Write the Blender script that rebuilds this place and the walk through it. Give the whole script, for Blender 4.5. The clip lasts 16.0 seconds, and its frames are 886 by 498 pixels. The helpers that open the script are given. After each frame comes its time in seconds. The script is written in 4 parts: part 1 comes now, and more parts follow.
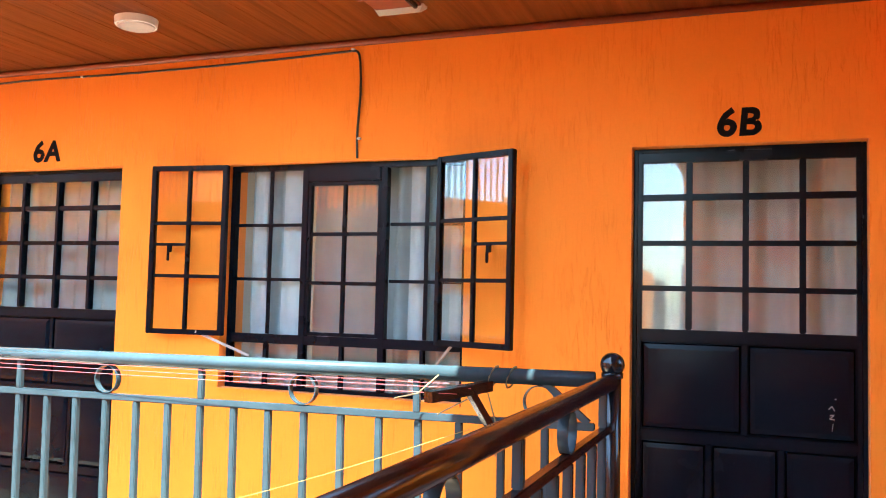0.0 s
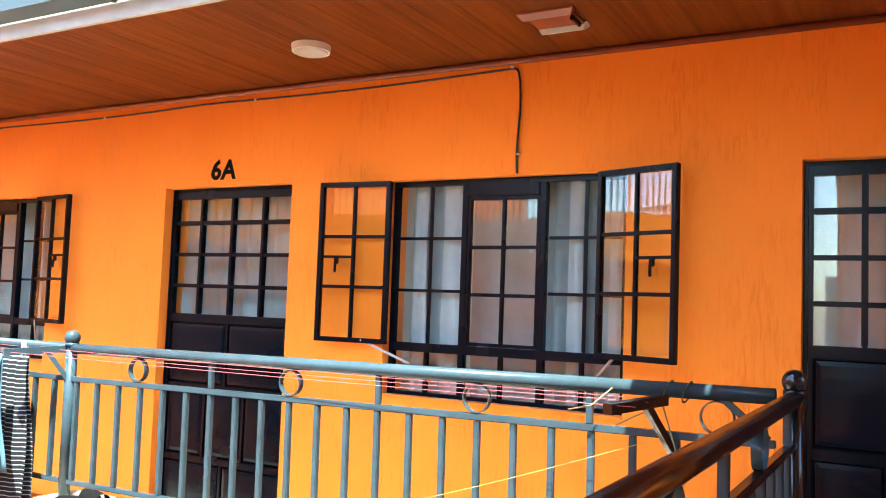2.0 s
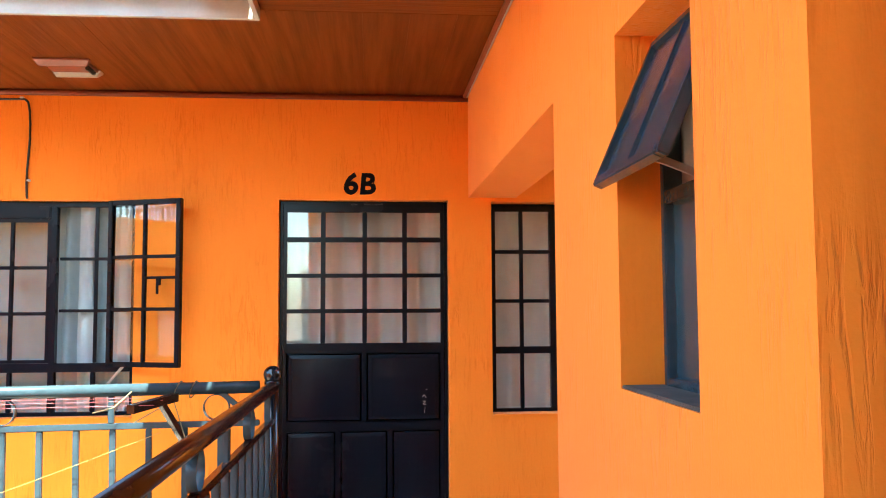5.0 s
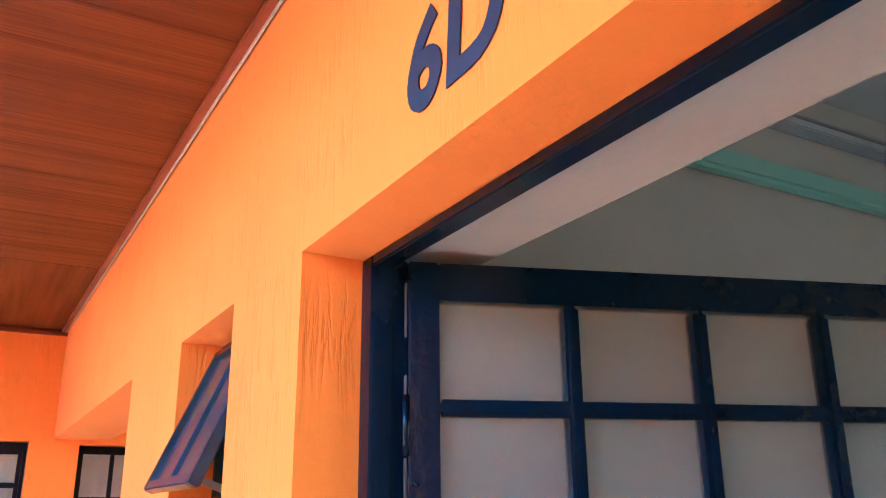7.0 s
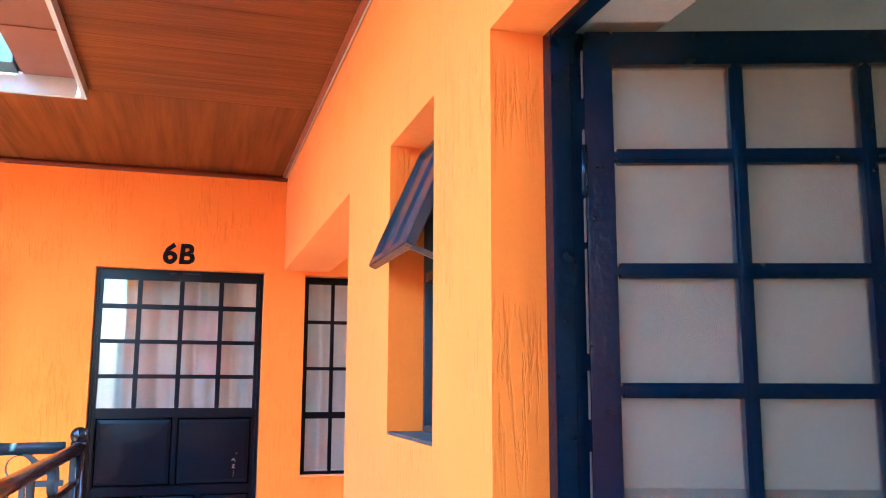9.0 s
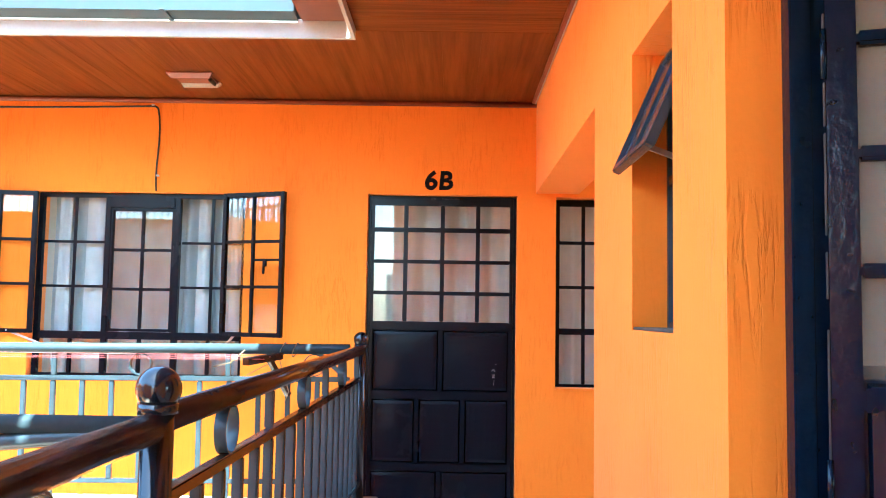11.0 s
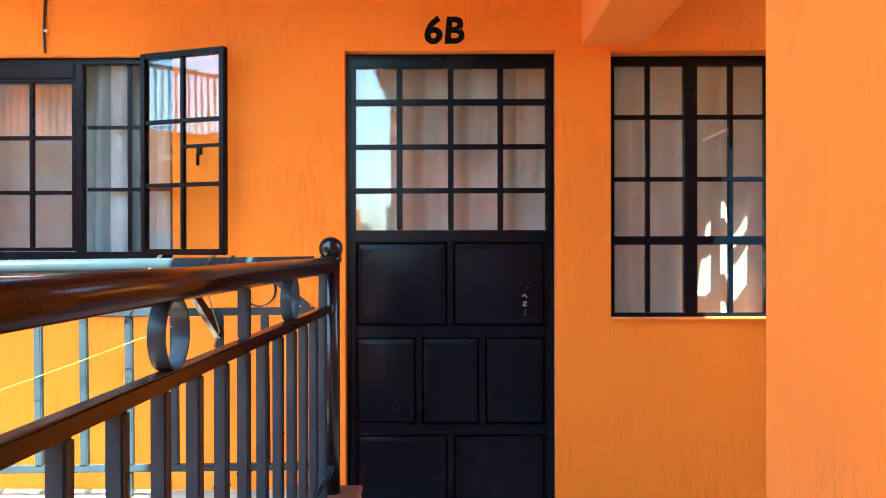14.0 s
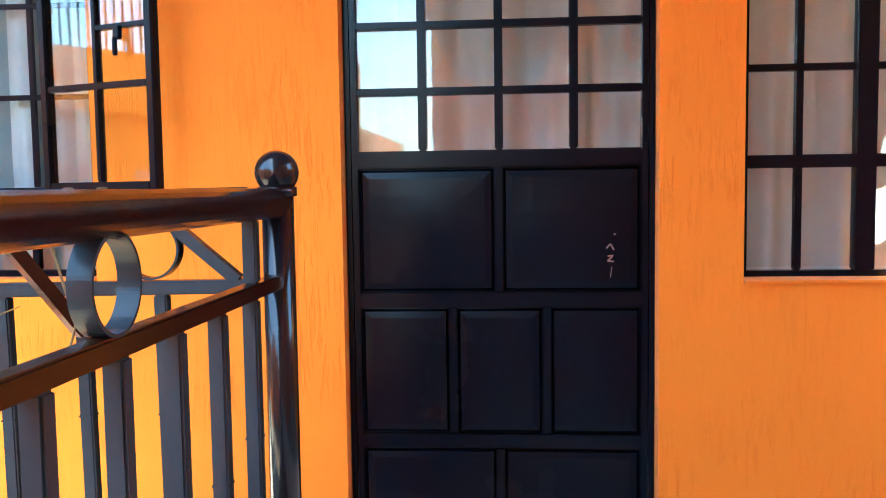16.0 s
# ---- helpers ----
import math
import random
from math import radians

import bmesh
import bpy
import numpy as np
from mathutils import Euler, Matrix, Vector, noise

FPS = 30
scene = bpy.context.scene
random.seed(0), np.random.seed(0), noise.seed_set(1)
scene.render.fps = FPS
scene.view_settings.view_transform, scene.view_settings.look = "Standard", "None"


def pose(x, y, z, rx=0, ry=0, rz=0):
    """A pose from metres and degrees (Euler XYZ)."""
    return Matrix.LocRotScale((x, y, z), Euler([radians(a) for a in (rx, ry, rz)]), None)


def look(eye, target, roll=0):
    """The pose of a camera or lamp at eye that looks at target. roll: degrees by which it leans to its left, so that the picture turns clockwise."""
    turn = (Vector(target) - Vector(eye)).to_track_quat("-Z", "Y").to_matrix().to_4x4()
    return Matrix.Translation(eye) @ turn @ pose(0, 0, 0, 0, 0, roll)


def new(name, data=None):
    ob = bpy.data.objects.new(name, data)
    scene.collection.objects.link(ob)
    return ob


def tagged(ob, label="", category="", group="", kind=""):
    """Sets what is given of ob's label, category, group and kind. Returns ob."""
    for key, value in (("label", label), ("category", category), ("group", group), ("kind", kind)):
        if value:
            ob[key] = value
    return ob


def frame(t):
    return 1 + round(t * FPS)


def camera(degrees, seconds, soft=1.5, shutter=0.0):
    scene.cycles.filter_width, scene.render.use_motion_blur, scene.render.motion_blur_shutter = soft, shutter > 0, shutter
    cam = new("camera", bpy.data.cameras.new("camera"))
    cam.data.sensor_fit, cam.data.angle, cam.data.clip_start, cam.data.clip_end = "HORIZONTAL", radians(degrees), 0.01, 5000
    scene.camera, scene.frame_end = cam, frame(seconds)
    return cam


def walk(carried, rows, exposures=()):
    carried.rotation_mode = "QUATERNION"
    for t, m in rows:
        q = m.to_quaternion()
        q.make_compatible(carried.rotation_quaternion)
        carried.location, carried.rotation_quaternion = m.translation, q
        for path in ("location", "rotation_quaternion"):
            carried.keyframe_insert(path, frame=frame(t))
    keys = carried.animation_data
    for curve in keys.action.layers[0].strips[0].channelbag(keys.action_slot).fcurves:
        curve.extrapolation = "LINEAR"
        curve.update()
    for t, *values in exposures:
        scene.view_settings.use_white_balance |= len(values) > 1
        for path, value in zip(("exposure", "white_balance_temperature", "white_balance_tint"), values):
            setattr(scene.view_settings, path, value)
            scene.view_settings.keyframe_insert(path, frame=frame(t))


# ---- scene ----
cam = camera(55.3, 16.0, soft=1.0)
PATH = [
    (0, (-0.063, 0.12, 1.437), (-0.757, 1.992, 1.553), 1.4),
    (0.5, (-0.085, 0.109, 1.442), (-0.877, 1.941, 1.575), 1.8),
    (1, (-0.117, 0.09, 1.441), (-0.999, 1.88, 1.579), 2.0),
    (1.5, (-0.155, 0.025, 1.444), (-1.094, 1.785, 1.58), 2.0),
    (2, (-0.171, -0.027, 1.441), (-1.136, 1.72, 1.572), 2.1),
    (2.5, (-0.197, -0.073, 1.446), (-1.187, 1.661, 1.575), 2.0),
    (3, (-0.171, -0.163, 1.432), (-1.177, 1.56, 1.563), 2.0),
    (3.5, (-0.133, -0.33, 1.449), (-0.89, 1.517, 1.587), 1.6),
    (4, (-0.17, -0.527, 1.448), (-0.549, 1.432, 1.593), 0.6),
    (4.5, (-0.152, -0.648, 1.47), (-0.269, 1.343, 1.611), 0.1),
    (5, (-0.076, -0.804, 1.516), (0.097, 1.184, 1.655), -0.3),
    (5.2, (-0.059, -0.87, 1.541), (0.264, 1.098, 1.69), -0.7),
    (7.3, (0.046, -1.056, 1.719), (1.011, 0.565, 2.382), -0.6),
    (7.5, (0.056, -1.071, 1.721), (1.032, 0.537, 2.399), -0.7),
    (8, (0.059, -1.078, 1.664), (1.031, 0.543, 2.318), -0.7),
    (8.5, (0.055, -1.1, 1.573), (0.85, 0.658, 2.102), -1.5),
    (9, (-0.033, -1.204, 1.476), (0.525, 0.691, 1.787), 0.2),
    (9.5, (-0.067, -1.317, 1.426), (0.295, 0.636, 1.657), 1.1),
    (10, (-0.033, -1.423, 1.411), (0.079, 0.564, 1.608), 1.6),
    (10.2, (-0.018, -1.447, 1.405), (0.034, 0.544, 1.588), 1.7),
    (12.5, (-0.073, -0.807, 1.315), (-0.129, 1.19, 1.413), 0.6),
    (13, (-0.07, -0.541, 1.29), (-0.124, 1.458, 1.346), 0.4),
    (13.5, (-0.105, -0.216, 1.261), (-0.143, 1.784, 1.298), 0.2),
    (14, (-0.089, 0.108, 1.249), (-0.115, 2.108, 1.247), -0.1),
    (14.5, (-0.071, 0.461, 1.24), (-0.092, 2.461, 1.201), -0.3),
    (15, (-0.106, 0.786, 1.22), (-0.119, 2.784, 1.141), 0.1),
    (15.5, (-0.116, 1.075, 1.218), (-0.134, 3.071, 1.095), -0.4),
    (16, (-0.089, 1.316, 1.219), (-0.234, 3.305, 1.074), -0.8),
]
EXPOSURES = [(0, 3.75, 5650, -4), (2.0, 3.4, 5700, -4), (3.2, 3.25, 5700, -4), (4.0, 3.65, 5700, -5), (5.2, 3.85, 5800, -8), (7.3, 4.45, 4400, -3), (8.5, 4.5, 4450, -4), (10.2, 4.35, 5000, -5), (12.5, 3.95, 5750, -8), (14.5, 3.7, 5500, -8), (16, 3.95, 5400, -8)]
walk(cam, [(t, look(eye, target, roll)) for t, eye, target, roll in PATH], EXPOSURES)

# ---- daylight: steep sun from behind, open sky ----
SUN_TRAVEL = Vector((-0.13, 0.42, -1.0))
world = bpy.data.worlds.new("sky")
scene.world = world
world.use_nodes = True
wn = world.node_tree
sky = wn.nodes.new("ShaderNodeTexSky")
sky.sky_type = "NISHITA"
sky.sun_disc = False
sky.sun_elevation = math.atan2(1.0, math.hypot(0.13, 0.42))
sky.sun_rotation = math.atan2(0.13, -0.42)
sky.dust_density = 1.5
wn.links.new(sky.outputs[0], wn.nodes["Background"].inputs[0])
wn.nodes["Background"].inputs[1].default_value = 0.15
sun = new("sun", bpy.data.lights.new("sun", "SUN"))
sun.data.energy = 5.0
sun.data.angle = radians(0.5)
sun.data.color = (1.0, 0.95, 0.86)
sun.matrix_world = look((0, 0, 20), Vector((0, 0, 20)) + SUN_TRAVEL)


# ---- materials ----
def mat(name, color, rough=0.6, metal=0.0, var=0.15, scale=4.0, bump=0.0, bump_scale=80.0, stretch=(1, 1, 1), dark=None, spec=0.5):
    """Principled paint with large stains, fine grain and a little relief."""
    m = bpy.data.materials.new(name)
    m.use_nodes = True
    nt = m.node_tree
    p = nt.nodes["Principled BSDF"]
    geo = nt.nodes.new("ShaderNodeNewGeometry")
    mp = nt.nodes.new("ShaderNodeMapping")
    mp.inputs["Scale"].default_value = stretch
    nt.links.new(geo.outputs["Position"], mp.inputs["Vector"])
    n1 = nt.nodes.new("ShaderNodeTexNoise")
    n1.inputs["Scale"].default_value = scale
    n1.inputs["Detail"].default_value = 6
    nt.links.new(mp.outputs[0], n1.inputs["Vector"])
    n2 = nt.nodes.new("ShaderNodeTexNoise")
    n2.inputs["Scale"].default_value = bump_scale
    n2.inputs["Detail"].default_value = 3
    nt.links.new(mp.outputs[0], n2.inputs["Vector"])
    mix = nt.nodes.new("ShaderNodeMix")
    mix.data_type = "RGBA"
    ramp = nt.nodes.new("ShaderNodeMapRange")
    ramp.inputs[1].default_value, ramp.inputs[2].default_value = 0.35, 0.7
    nt.links.new(n1.outputs[0], ramp.inputs[0])
    nt.links.new(ramp.outputs[0], mix.inputs["Factor"])
    mix.inputs[6].default_value = (*color, 1)
    mix.inputs[7].default_value = (*(dark or [c * (1 - var) for c in color]), 1)
    mix2 = nt.nodes.new("ShaderNodeMix")
    mix2.data_type = "RGBA"
    mix2.blend_type = "MULTIPLY"
    mix2.inputs["Factor"].default_value = var
    nt.links.new(mix.outputs[2], mix2.inputs[6])
    nt.links.new(n2.outputs[0], mix2.inputs[7])
    nt.links.new(mix2.outputs[2], p.inputs["Base Color"])
    rr = nt.nodes.new("ShaderNodeMapRange")
    rr.inputs[3].default_value, rr.inputs[4].default_value = max(rough - 0.08, 0.02), min(rough + 0.1, 1)
    nt.links.new(n1.outputs[0], rr.inputs[0])
    nt.links.new(rr.outputs[0], p.inputs["Roughness"])
    p.inputs["Metallic"].default_value = metal
    p.inputs["Specular IOR Level"].default_value = spec
    if bump:
        b = nt.nodes.new("ShaderNodeBump")
        b.inputs["Strength"].default_value = bump
        b.inputs["Distance"].default_value = 0.004
        nt.links.new(n2.outputs[0], b.inputs["Height"])
        nt.links.new(b.outputs[0], p.inputs["Normal"])
    return m


def plaster(name, color, groove=0.6, grain=(70, 70, 8), depth=0.006):
    """Painted rustic plaster with short upright dragged grooves."""
    m = mat(name, color, 0.6, var=0.07, scale=1.6, spec=0.06)
    nt = m.node_tree
    p = nt.nodes["Principled BSDF"]
    p.inputs["Sheen Weight"].default_value = 0.16
    p.inputs["Sheen Roughness"].default_value = 0.45
    p.inputs["Sheen Tint"].default_value = (1.0, 0.93, 0.72, 1)
    geo = nt.nodes.new("ShaderNodeNewGeometry")
    mp = nt.nodes.new("ShaderNodeMapping")
    mp.inputs["Scale"].default_value = grain
    nt.links.new(geo.outputs["Position"], mp.inputs["Vector"])
    n = nt.nodes.new("ShaderNodeTexNoise")
    n.inputs["Scale"].default_value = 1.0
    n.inputs["Detail"].default_value = 4
    n.inputs["Distortion"].default_value = 0.8
    nt.links.new(mp.outputs[0], n.inputs["Vector"])
    r = nt.nodes.new("ShaderNodeMapRange")
    r.inputs[1].default_value, r.inputs[2].default_value = 0.50, 0.66
    r.inputs[3].default_value, r.inputs[4].default_value = 1.0, 0.0
    nt.links.new(n.outputs[0], r.inputs[0])
    patch = nt.nodes.new("ShaderNodeTexNoise")
    patch.inputs["Scale"].default_value = 3.5
    nt.links.new(geo.outputs["Position"], patch.inputs["Vector"])
    pr = nt.nodes.new("ShaderNodeMapRange")
    pr.inputs[1].default_value, pr.inputs[2].default_value = 0.4, 0.62
    pr.inputs[3].default_value, pr.inputs[4].default_value = 0.12 * groove, groove
    nt.links.new(patch.outputs[0], pr.inputs[0])
    fine = nt.nodes.new("ShaderNodeTexNoise")
    fine.inputs["Scale"].default_value = 160
    nt.links.new(geo.outputs["Position"], fine.inputs["Vector"])
    b0 = nt.nodes.new("ShaderNodeBump")
    b0.inputs["Strength"].default_value = 0.18
    b0.inputs["Distance"].default_value = 0.002
    nt.links.new(fine.outputs[0], b0.inputs["Height"])
    b = nt.nodes.new("ShaderNodeBump")
    b.inputs["Distance"].default_value = depth
    nt.links.new(pr.outputs[0], b.inputs["Strength"])
    nt.links.new(r.outputs[0], b.inputs["Height"])
    nt.links.new(b0.outputs[0], b.inputs["Normal"])
    nt.links.new(b.outputs[0], p.inputs["Normal"])
    # colour multiplied darker in the grooves
    groove_tone = nt.nodes.new("ShaderNodeMix")
    groove_tone.data_type = "RGBA"
    groove_tone.blend_type = "MULTIPLY"
    inv = nt.nodes.new("ShaderNodeMath")
    inv.operation = "SUBTRACT"
    inv.inputs[0].default_value = 1.0
    nt.links.new(r.outputs[0], inv.inputs[1])
    amt = nt.nodes.new("ShaderNodeMath")
    amt.operation = "MULTIPLY"
    nt.links.new(inv.outputs[0], amt.inputs[0])
    nt.links.new(pr.outputs[0], amt.inputs[1])
    nt.links.new(amt.outputs[0], groove_tone.inputs["Factor"])
    nt.links.new(p.inputs["Base Color"].links[0].from_socket, groove_tone.inputs[6])
    groove_tone.inputs[7].default_value = (0.86, 0.74, 0.62, 1)
    nt.links.new(groove_tone.outputs[2], p.inputs["Base Color"])
    return m


def board_wood(name, color, dark, along):
    """Wood-effect ceiling board; along: 0 for grain along x, 1 along y."""
    st = (1.2, 26, 26) if along == 0 else (26, 1.2, 26)
    m = mat(name, color, 0.42, var=0.3, scale=1.0, bump=0.35, bump_scale=3.0, stretch=st, dark=dark, spec=0.18)
    return m


def glass(name, tint=(0.93, 0.96, 0.95), gloss=1.0):
    m = bpy.data.materials.new(name)
    m.use_nodes = True
    nt = m.node_tree
    nt.nodes.remove(nt.nodes["Principled BSDF"])
    out = nt.nodes["Material Output"]
    tr = nt.nodes.new("ShaderNodeBsdfTransparent")
    tr.inputs[0].default_value = (*tint, 1)
    gl = nt.nodes.new("ShaderNodeBsdfGlossy")
    gl.inputs["Roughness"].default_value = 0.015
    n = nt.nodes.new("ShaderNodeTexNoise")
    n.inputs["Scale"].default_value = 5
    geo = nt.nodes.new("ShaderNodeNewGeometry")
    nt.links.new(geo.outputs["Position"], n.inputs["Vector"])
    b = nt.nodes.new("ShaderNodeBump")
    b.inputs["Strength"].default_value = 0.008
    b.inputs["Distance"].default_value = 0.02
    nt.links.new(n.outputs[0], b.inputs["Height"])
    nt.links.new(b.outputs[0], gl.inputs["Normal"])
    fr = nt.nodes.new("ShaderNodeLayerWeight")
    fr.inputs[0].default_value = 0.5
    power = nt.nodes.new("ShaderNodeMath")
    power.operation = "POWER"
    power.inputs[1].default_value = 4.0
    nt.links.new(fr.outputs["Facing"], power.inputs[0])
    mul = nt.nodes.new("ShaderNodeMath")
    mul.operation = "MULTIPLY_ADD"
    mul.inputs[1].default_value = 0.85 * gloss
    mul.inputs[2].default_value = 0.075 * gloss
    mul.use_clamp = True
    nt.links.new(power.outputs[0], mul.inputs[0])
    mx = nt.nodes.new("ShaderNodeMixShader")
    nt.links.new(mul.outputs[0], mx.inputs[0])
    nt.links.new(tr.outputs[0], mx.inputs[1])
    nt.links.new(gl.outputs[0], mx.inputs[2])
    nt.links.new(mx.outputs[0], out.inputs[0])
    return m


def cloth(name, color, see=0.3, stripes=None, scale=9.0):
    """Woven fabric, partly translucent; stripes: (colour, count per metre)."""
    m = mat(name, color, 0.9, var=0.16, scale=scale, bump=0.3, bump_scale=240, spec=0.1)
    nt = m.node_tree
    p = nt.nodes["Principled BSDF"]
    if stripes:
        geo = nt.nodes.new("ShaderNodeTexCoord")
        w = nt.nodes.new("ShaderNodeTexWave")
        w.bands_direction = "Z"
        w.inputs["Scale"].default_value = stripes[1]
        w.inputs["Distortion"].default_value = 0.6
        w.inputs["Detail"].default_value = 1
        nt.links.new(geo.outputs["Object"], w.inputs["Vector"])
        r = nt.nodes.new("ShaderNodeMapRange")
        r.inputs[1].default_value, r.inputs[2].default_value = 0.86, 0.93
        nt.links.new(w.outputs[1], r.inputs[0])
        mx = nt.nodes.new("ShaderNodeMix")
        mx.data_type = "RGBA"
        nt.links.new(r.outputs[0], mx.inputs["Factor"])
        mx.inputs[6].default_value = (*color, 1)
        mx.inputs[7].default_value = (*stripes[0], 1)
        nt.links.new(mx.outputs[2], p.inputs["Base Color"])
    if see:
        t = nt.nodes.new("ShaderNodeBsdfTranslucent")
        t.inputs[0].default_value = (*color, 1)
        s = nt.nodes.new("ShaderNodeMixShader")
        s.inputs[0].default_value = see
        nt.links.new(p.outputs[0], s.inputs[1])
        nt.links.new(t.outputs[0], s.inputs[2])
        nt.links.new(s.outputs[0], nt.nodes["Material Output"].inputs[0])
    return m


ORANGE = plaster("orange_plaster", (0.79, 0.226, 0.019), 0.45)
ORANGE_JAMB = plaster("orange_jamb_plaster", (0.79, 0.226, 0.019), 0.6, (58, 58, 6), 0.006)
BEIGE = mat("beige_wall_paint", (0.42, 0.375, 0.29), 0.6, var=0.08, bump=0.1)
MINT = mat("mint_cornice_paint", (0.24, 0.42, 0.31), 0.5, var=0.05)
CREAM = mat("cream_ceiling_paint", (0.42, 0.39, 0.32), 0.7, var=0.06)
WOOD_X = board_wood("ceiling_board_wood", (0.15, 0.035, 0.004), (0.085, 0.017, 0.002), 0)
WOOD_Y = board_wood("ceiling_board_wood_long", (0.15, 0.035, 0.004), (0.085, 0.017, 0.002), 1)
TRIM_WOOD = mat("brown_cornice", (0.22, 0.05, 0.016), 0.45, var=0.2)
WHITE_TRIM = mat("white_fascia_paint", (0.40, 0.395, 0.36), 0.5, var=0.15, scale=7)
GUTTER = mat("pale_blue_gutter_steel", (0.055, 0.09, 0.105), 0.35, var=0.1, scale=2, metal=0.2)
GUTTER_BROWN = mat("brown_gutter_steel", (0.16, 0.05, 0.025), 0.4, var=0.15)
NAVY = mat("navy_black_gloss_paint", (0.0015, 0.0045, 0.009), 0.24, var=0.25, scale=3, bump=0.1, bump_scale=9, spec=0.12)
NAVY_POST = mat("dark_gloss_post_paint", (0.008, 0.012, 0.016), 0.14, var=0.25, scale=8, bump=0.05, bump_scale=30, spec=0.4)
NAVY_WORN = mat("worn_navy_paint", (0.0015, 0.009, 0.022), 0.16, var=0.3, scale=30, bump=0.25, bump_scale=60, spec=0.25)
RAIL = mat("grey_green_gloss_paint", (0.033, 0.051, 0.060), 0.22, var=0.25, scale=9, bump=0.1, bump_scale=60, spec=0.18)
# brown mixes the orange walls' reflection into the dark gloss base colour
HANDRAIL = mat("handrail_paint_reflected_brown", (0.032, 0.010, 0.005), 0.2, var=0.25, scale=9, bump=0.06, bump_scale=40, spec=0.32)
GLASS = glass("window_glass", gloss=0.75)
FROST = mat("frosted_grey_glass", (0.03, 0.06, 0.072), 0.2, var=0.25, scale=6, bump=0.2, bump_scale=30)


def dusty(name, color, film):
    """Glass under an even film of dust and paint mist."""
    m = mat(name, color, 0.35, var=0.12, scale=3.0, bump=0.05, bump_scale=40)
    nt = m.node_tree
    t = nt.nodes.new("ShaderNodeBsdfTransparent")
    mx = nt.nodes.new("ShaderNodeMixShader")
    mx.inputs[0].default_value = film
    nt.links.new(t.outputs[0], mx.inputs[1])
    nt.links.new(nt.nodes["Principled BSDF"].outputs[0], mx.inputs[2])
    nt.links.new(mx.outputs[0], nt.nodes["Material Output"].inputs[0])
    return m


DUSTY = dusty("dusty_beige_glass", (0.30, 0.28, 0.20), 0.42)
CURTAIN = cloth("grey_white_curtain_cloth", (0.27, 0.335, 0.335), 0.15)
# paler copy of the curtain cloth, with backlight put into its colour
CURTAIN_BACKLIT = cloth("backlit_fold_cloth", (0.36, 0.42, 0.405), 0.15)
CURTAIN_WARM = cloth("cream_curtain_cloth", (0.56, 0.55, 0.50), 0.2)
BLACK = mat("black_sign_paint", (0.003, 0.003, 0.004), 0.6, var=0.2, spec=0.08)
BLUE_BLACK = mat("blue_black_sign_paint", (0.012, 0.016, 0.045), 0.5, var=0.3, scale=20)
CABLE = mat("black_cable_rubber", (0.012, 0.01, 0.01), 0.5)
WHITE_PLASTIC = mat("white_plastic", (0.62, 0.60, 0.56), 0.4, var=0.05)
CEMENT = mat("grey_cement", (0.30, 0.28, 0.25), 0.85, var=0.25, bump=0.4)
SILL_CEMENT = mat("dirty_cement_sill", (0.09, 0.075, 0.06), 0.9, var=0.4, scale=14, bump=0.6)
# cream puts the bleaching sun on the orange kerb top into colour
CAP_SUNLIT = mat("sunlit_cream_capping", (0.50, 0.44, 0.33), 0.8, var=0.2, bump=0.3)
CAP_BROWN = mat("brown_cement_capping", (0.16, 0.065, 0.035), 0.7, var=0.25, bump=0.3)
TILE = mat("pale_floor_tile", (0.80, 0.72, 0.60), 0.35, var=0.12)
RED_LINE = mat("red_nylon_line", (0.42, 0.09, 0.09), 0.5)
ROPE = mat("straw_rope", (0.16, 0.12, 0.05), 0.8)
YELLOW_ROPE = mat("yellow_nylon_rope", (0.30, 0.19, 0.035), 0.7)
DENIM = cloth("pale_blue_denim", (0.08, 0.145, 0.185), 0.08)
DENIM_DARK = cloth("blue_denim", (0.012, 0.05, 0.16), 0.05)
STRIPED = cloth("black_white_striped_knit", (0.012, 0.012, 0.014), 0.0, ((0.22, 0.22, 0.22), 15.0))

SOLE = mat("black_shoe_rubber", (0.004, 0.004, 0.004), 0.95, bump=0.2, spec=0.05)
RED_SHOE = mat("red_shoe_cloth", (0.15, 0.008, 0.008), 0.7)
GREEN_PLASTIC = mat("green_plastic", (0.03, 0.4, 0.2), 0.4)
GROUND = mat("dusty_ground", (0.30, 0.22, 0.15), 0.95, var=0.3, scale=0.4, bump=0.3, bump_scale=6)
STEEL = mat("scuffed_steel", (0.45, 0.42, 0.38), 0.45, metal=0.7, var=0.2)
CONCRETE = mat("concrete_render", (0.42, 0.38, 0.33), 0.9, var=0.2, scale=1.2)


# ---- mesh helpers ----
def part(name, bm, material, parent=None, label="", smooth=False):
    me = bpy.data.meshes.new(name)
    bmesh.ops.recalc_face_normals(bm, faces=bm.faces)
    for fc in bm.faces:
        fc.smooth = smooth
    bm.to_mesh(me)
    bm.free()
    me.materials.append(material)
    ob = new(name, me)
    if parent:
        ob.parent = parent
    if label:
        ob["label"] = label
    return ob


def box(bm, x0, x1, y0, y1, z0, z1, bevel=0.0):
    vs = [bm.verts.new((x, y, z)) for x in (x0, x1) for y in (y0, y1) for z in (z0, z1)]
    fs = [bm.faces.new([vs[i] for i in q]) for q in ((0, 1, 3, 2), (4, 6, 7, 5), (0, 4, 5, 1), (2, 3, 7, 6), (0, 2, 6, 4), (1, 5, 7, 3))]
    if bevel:
        edges = list({e for fc in fs for e in fc.edges})
        bmesh.ops.bevel(bm, geom=edges, offset=bevel, segments=2, affect="EDGES")
    return bm


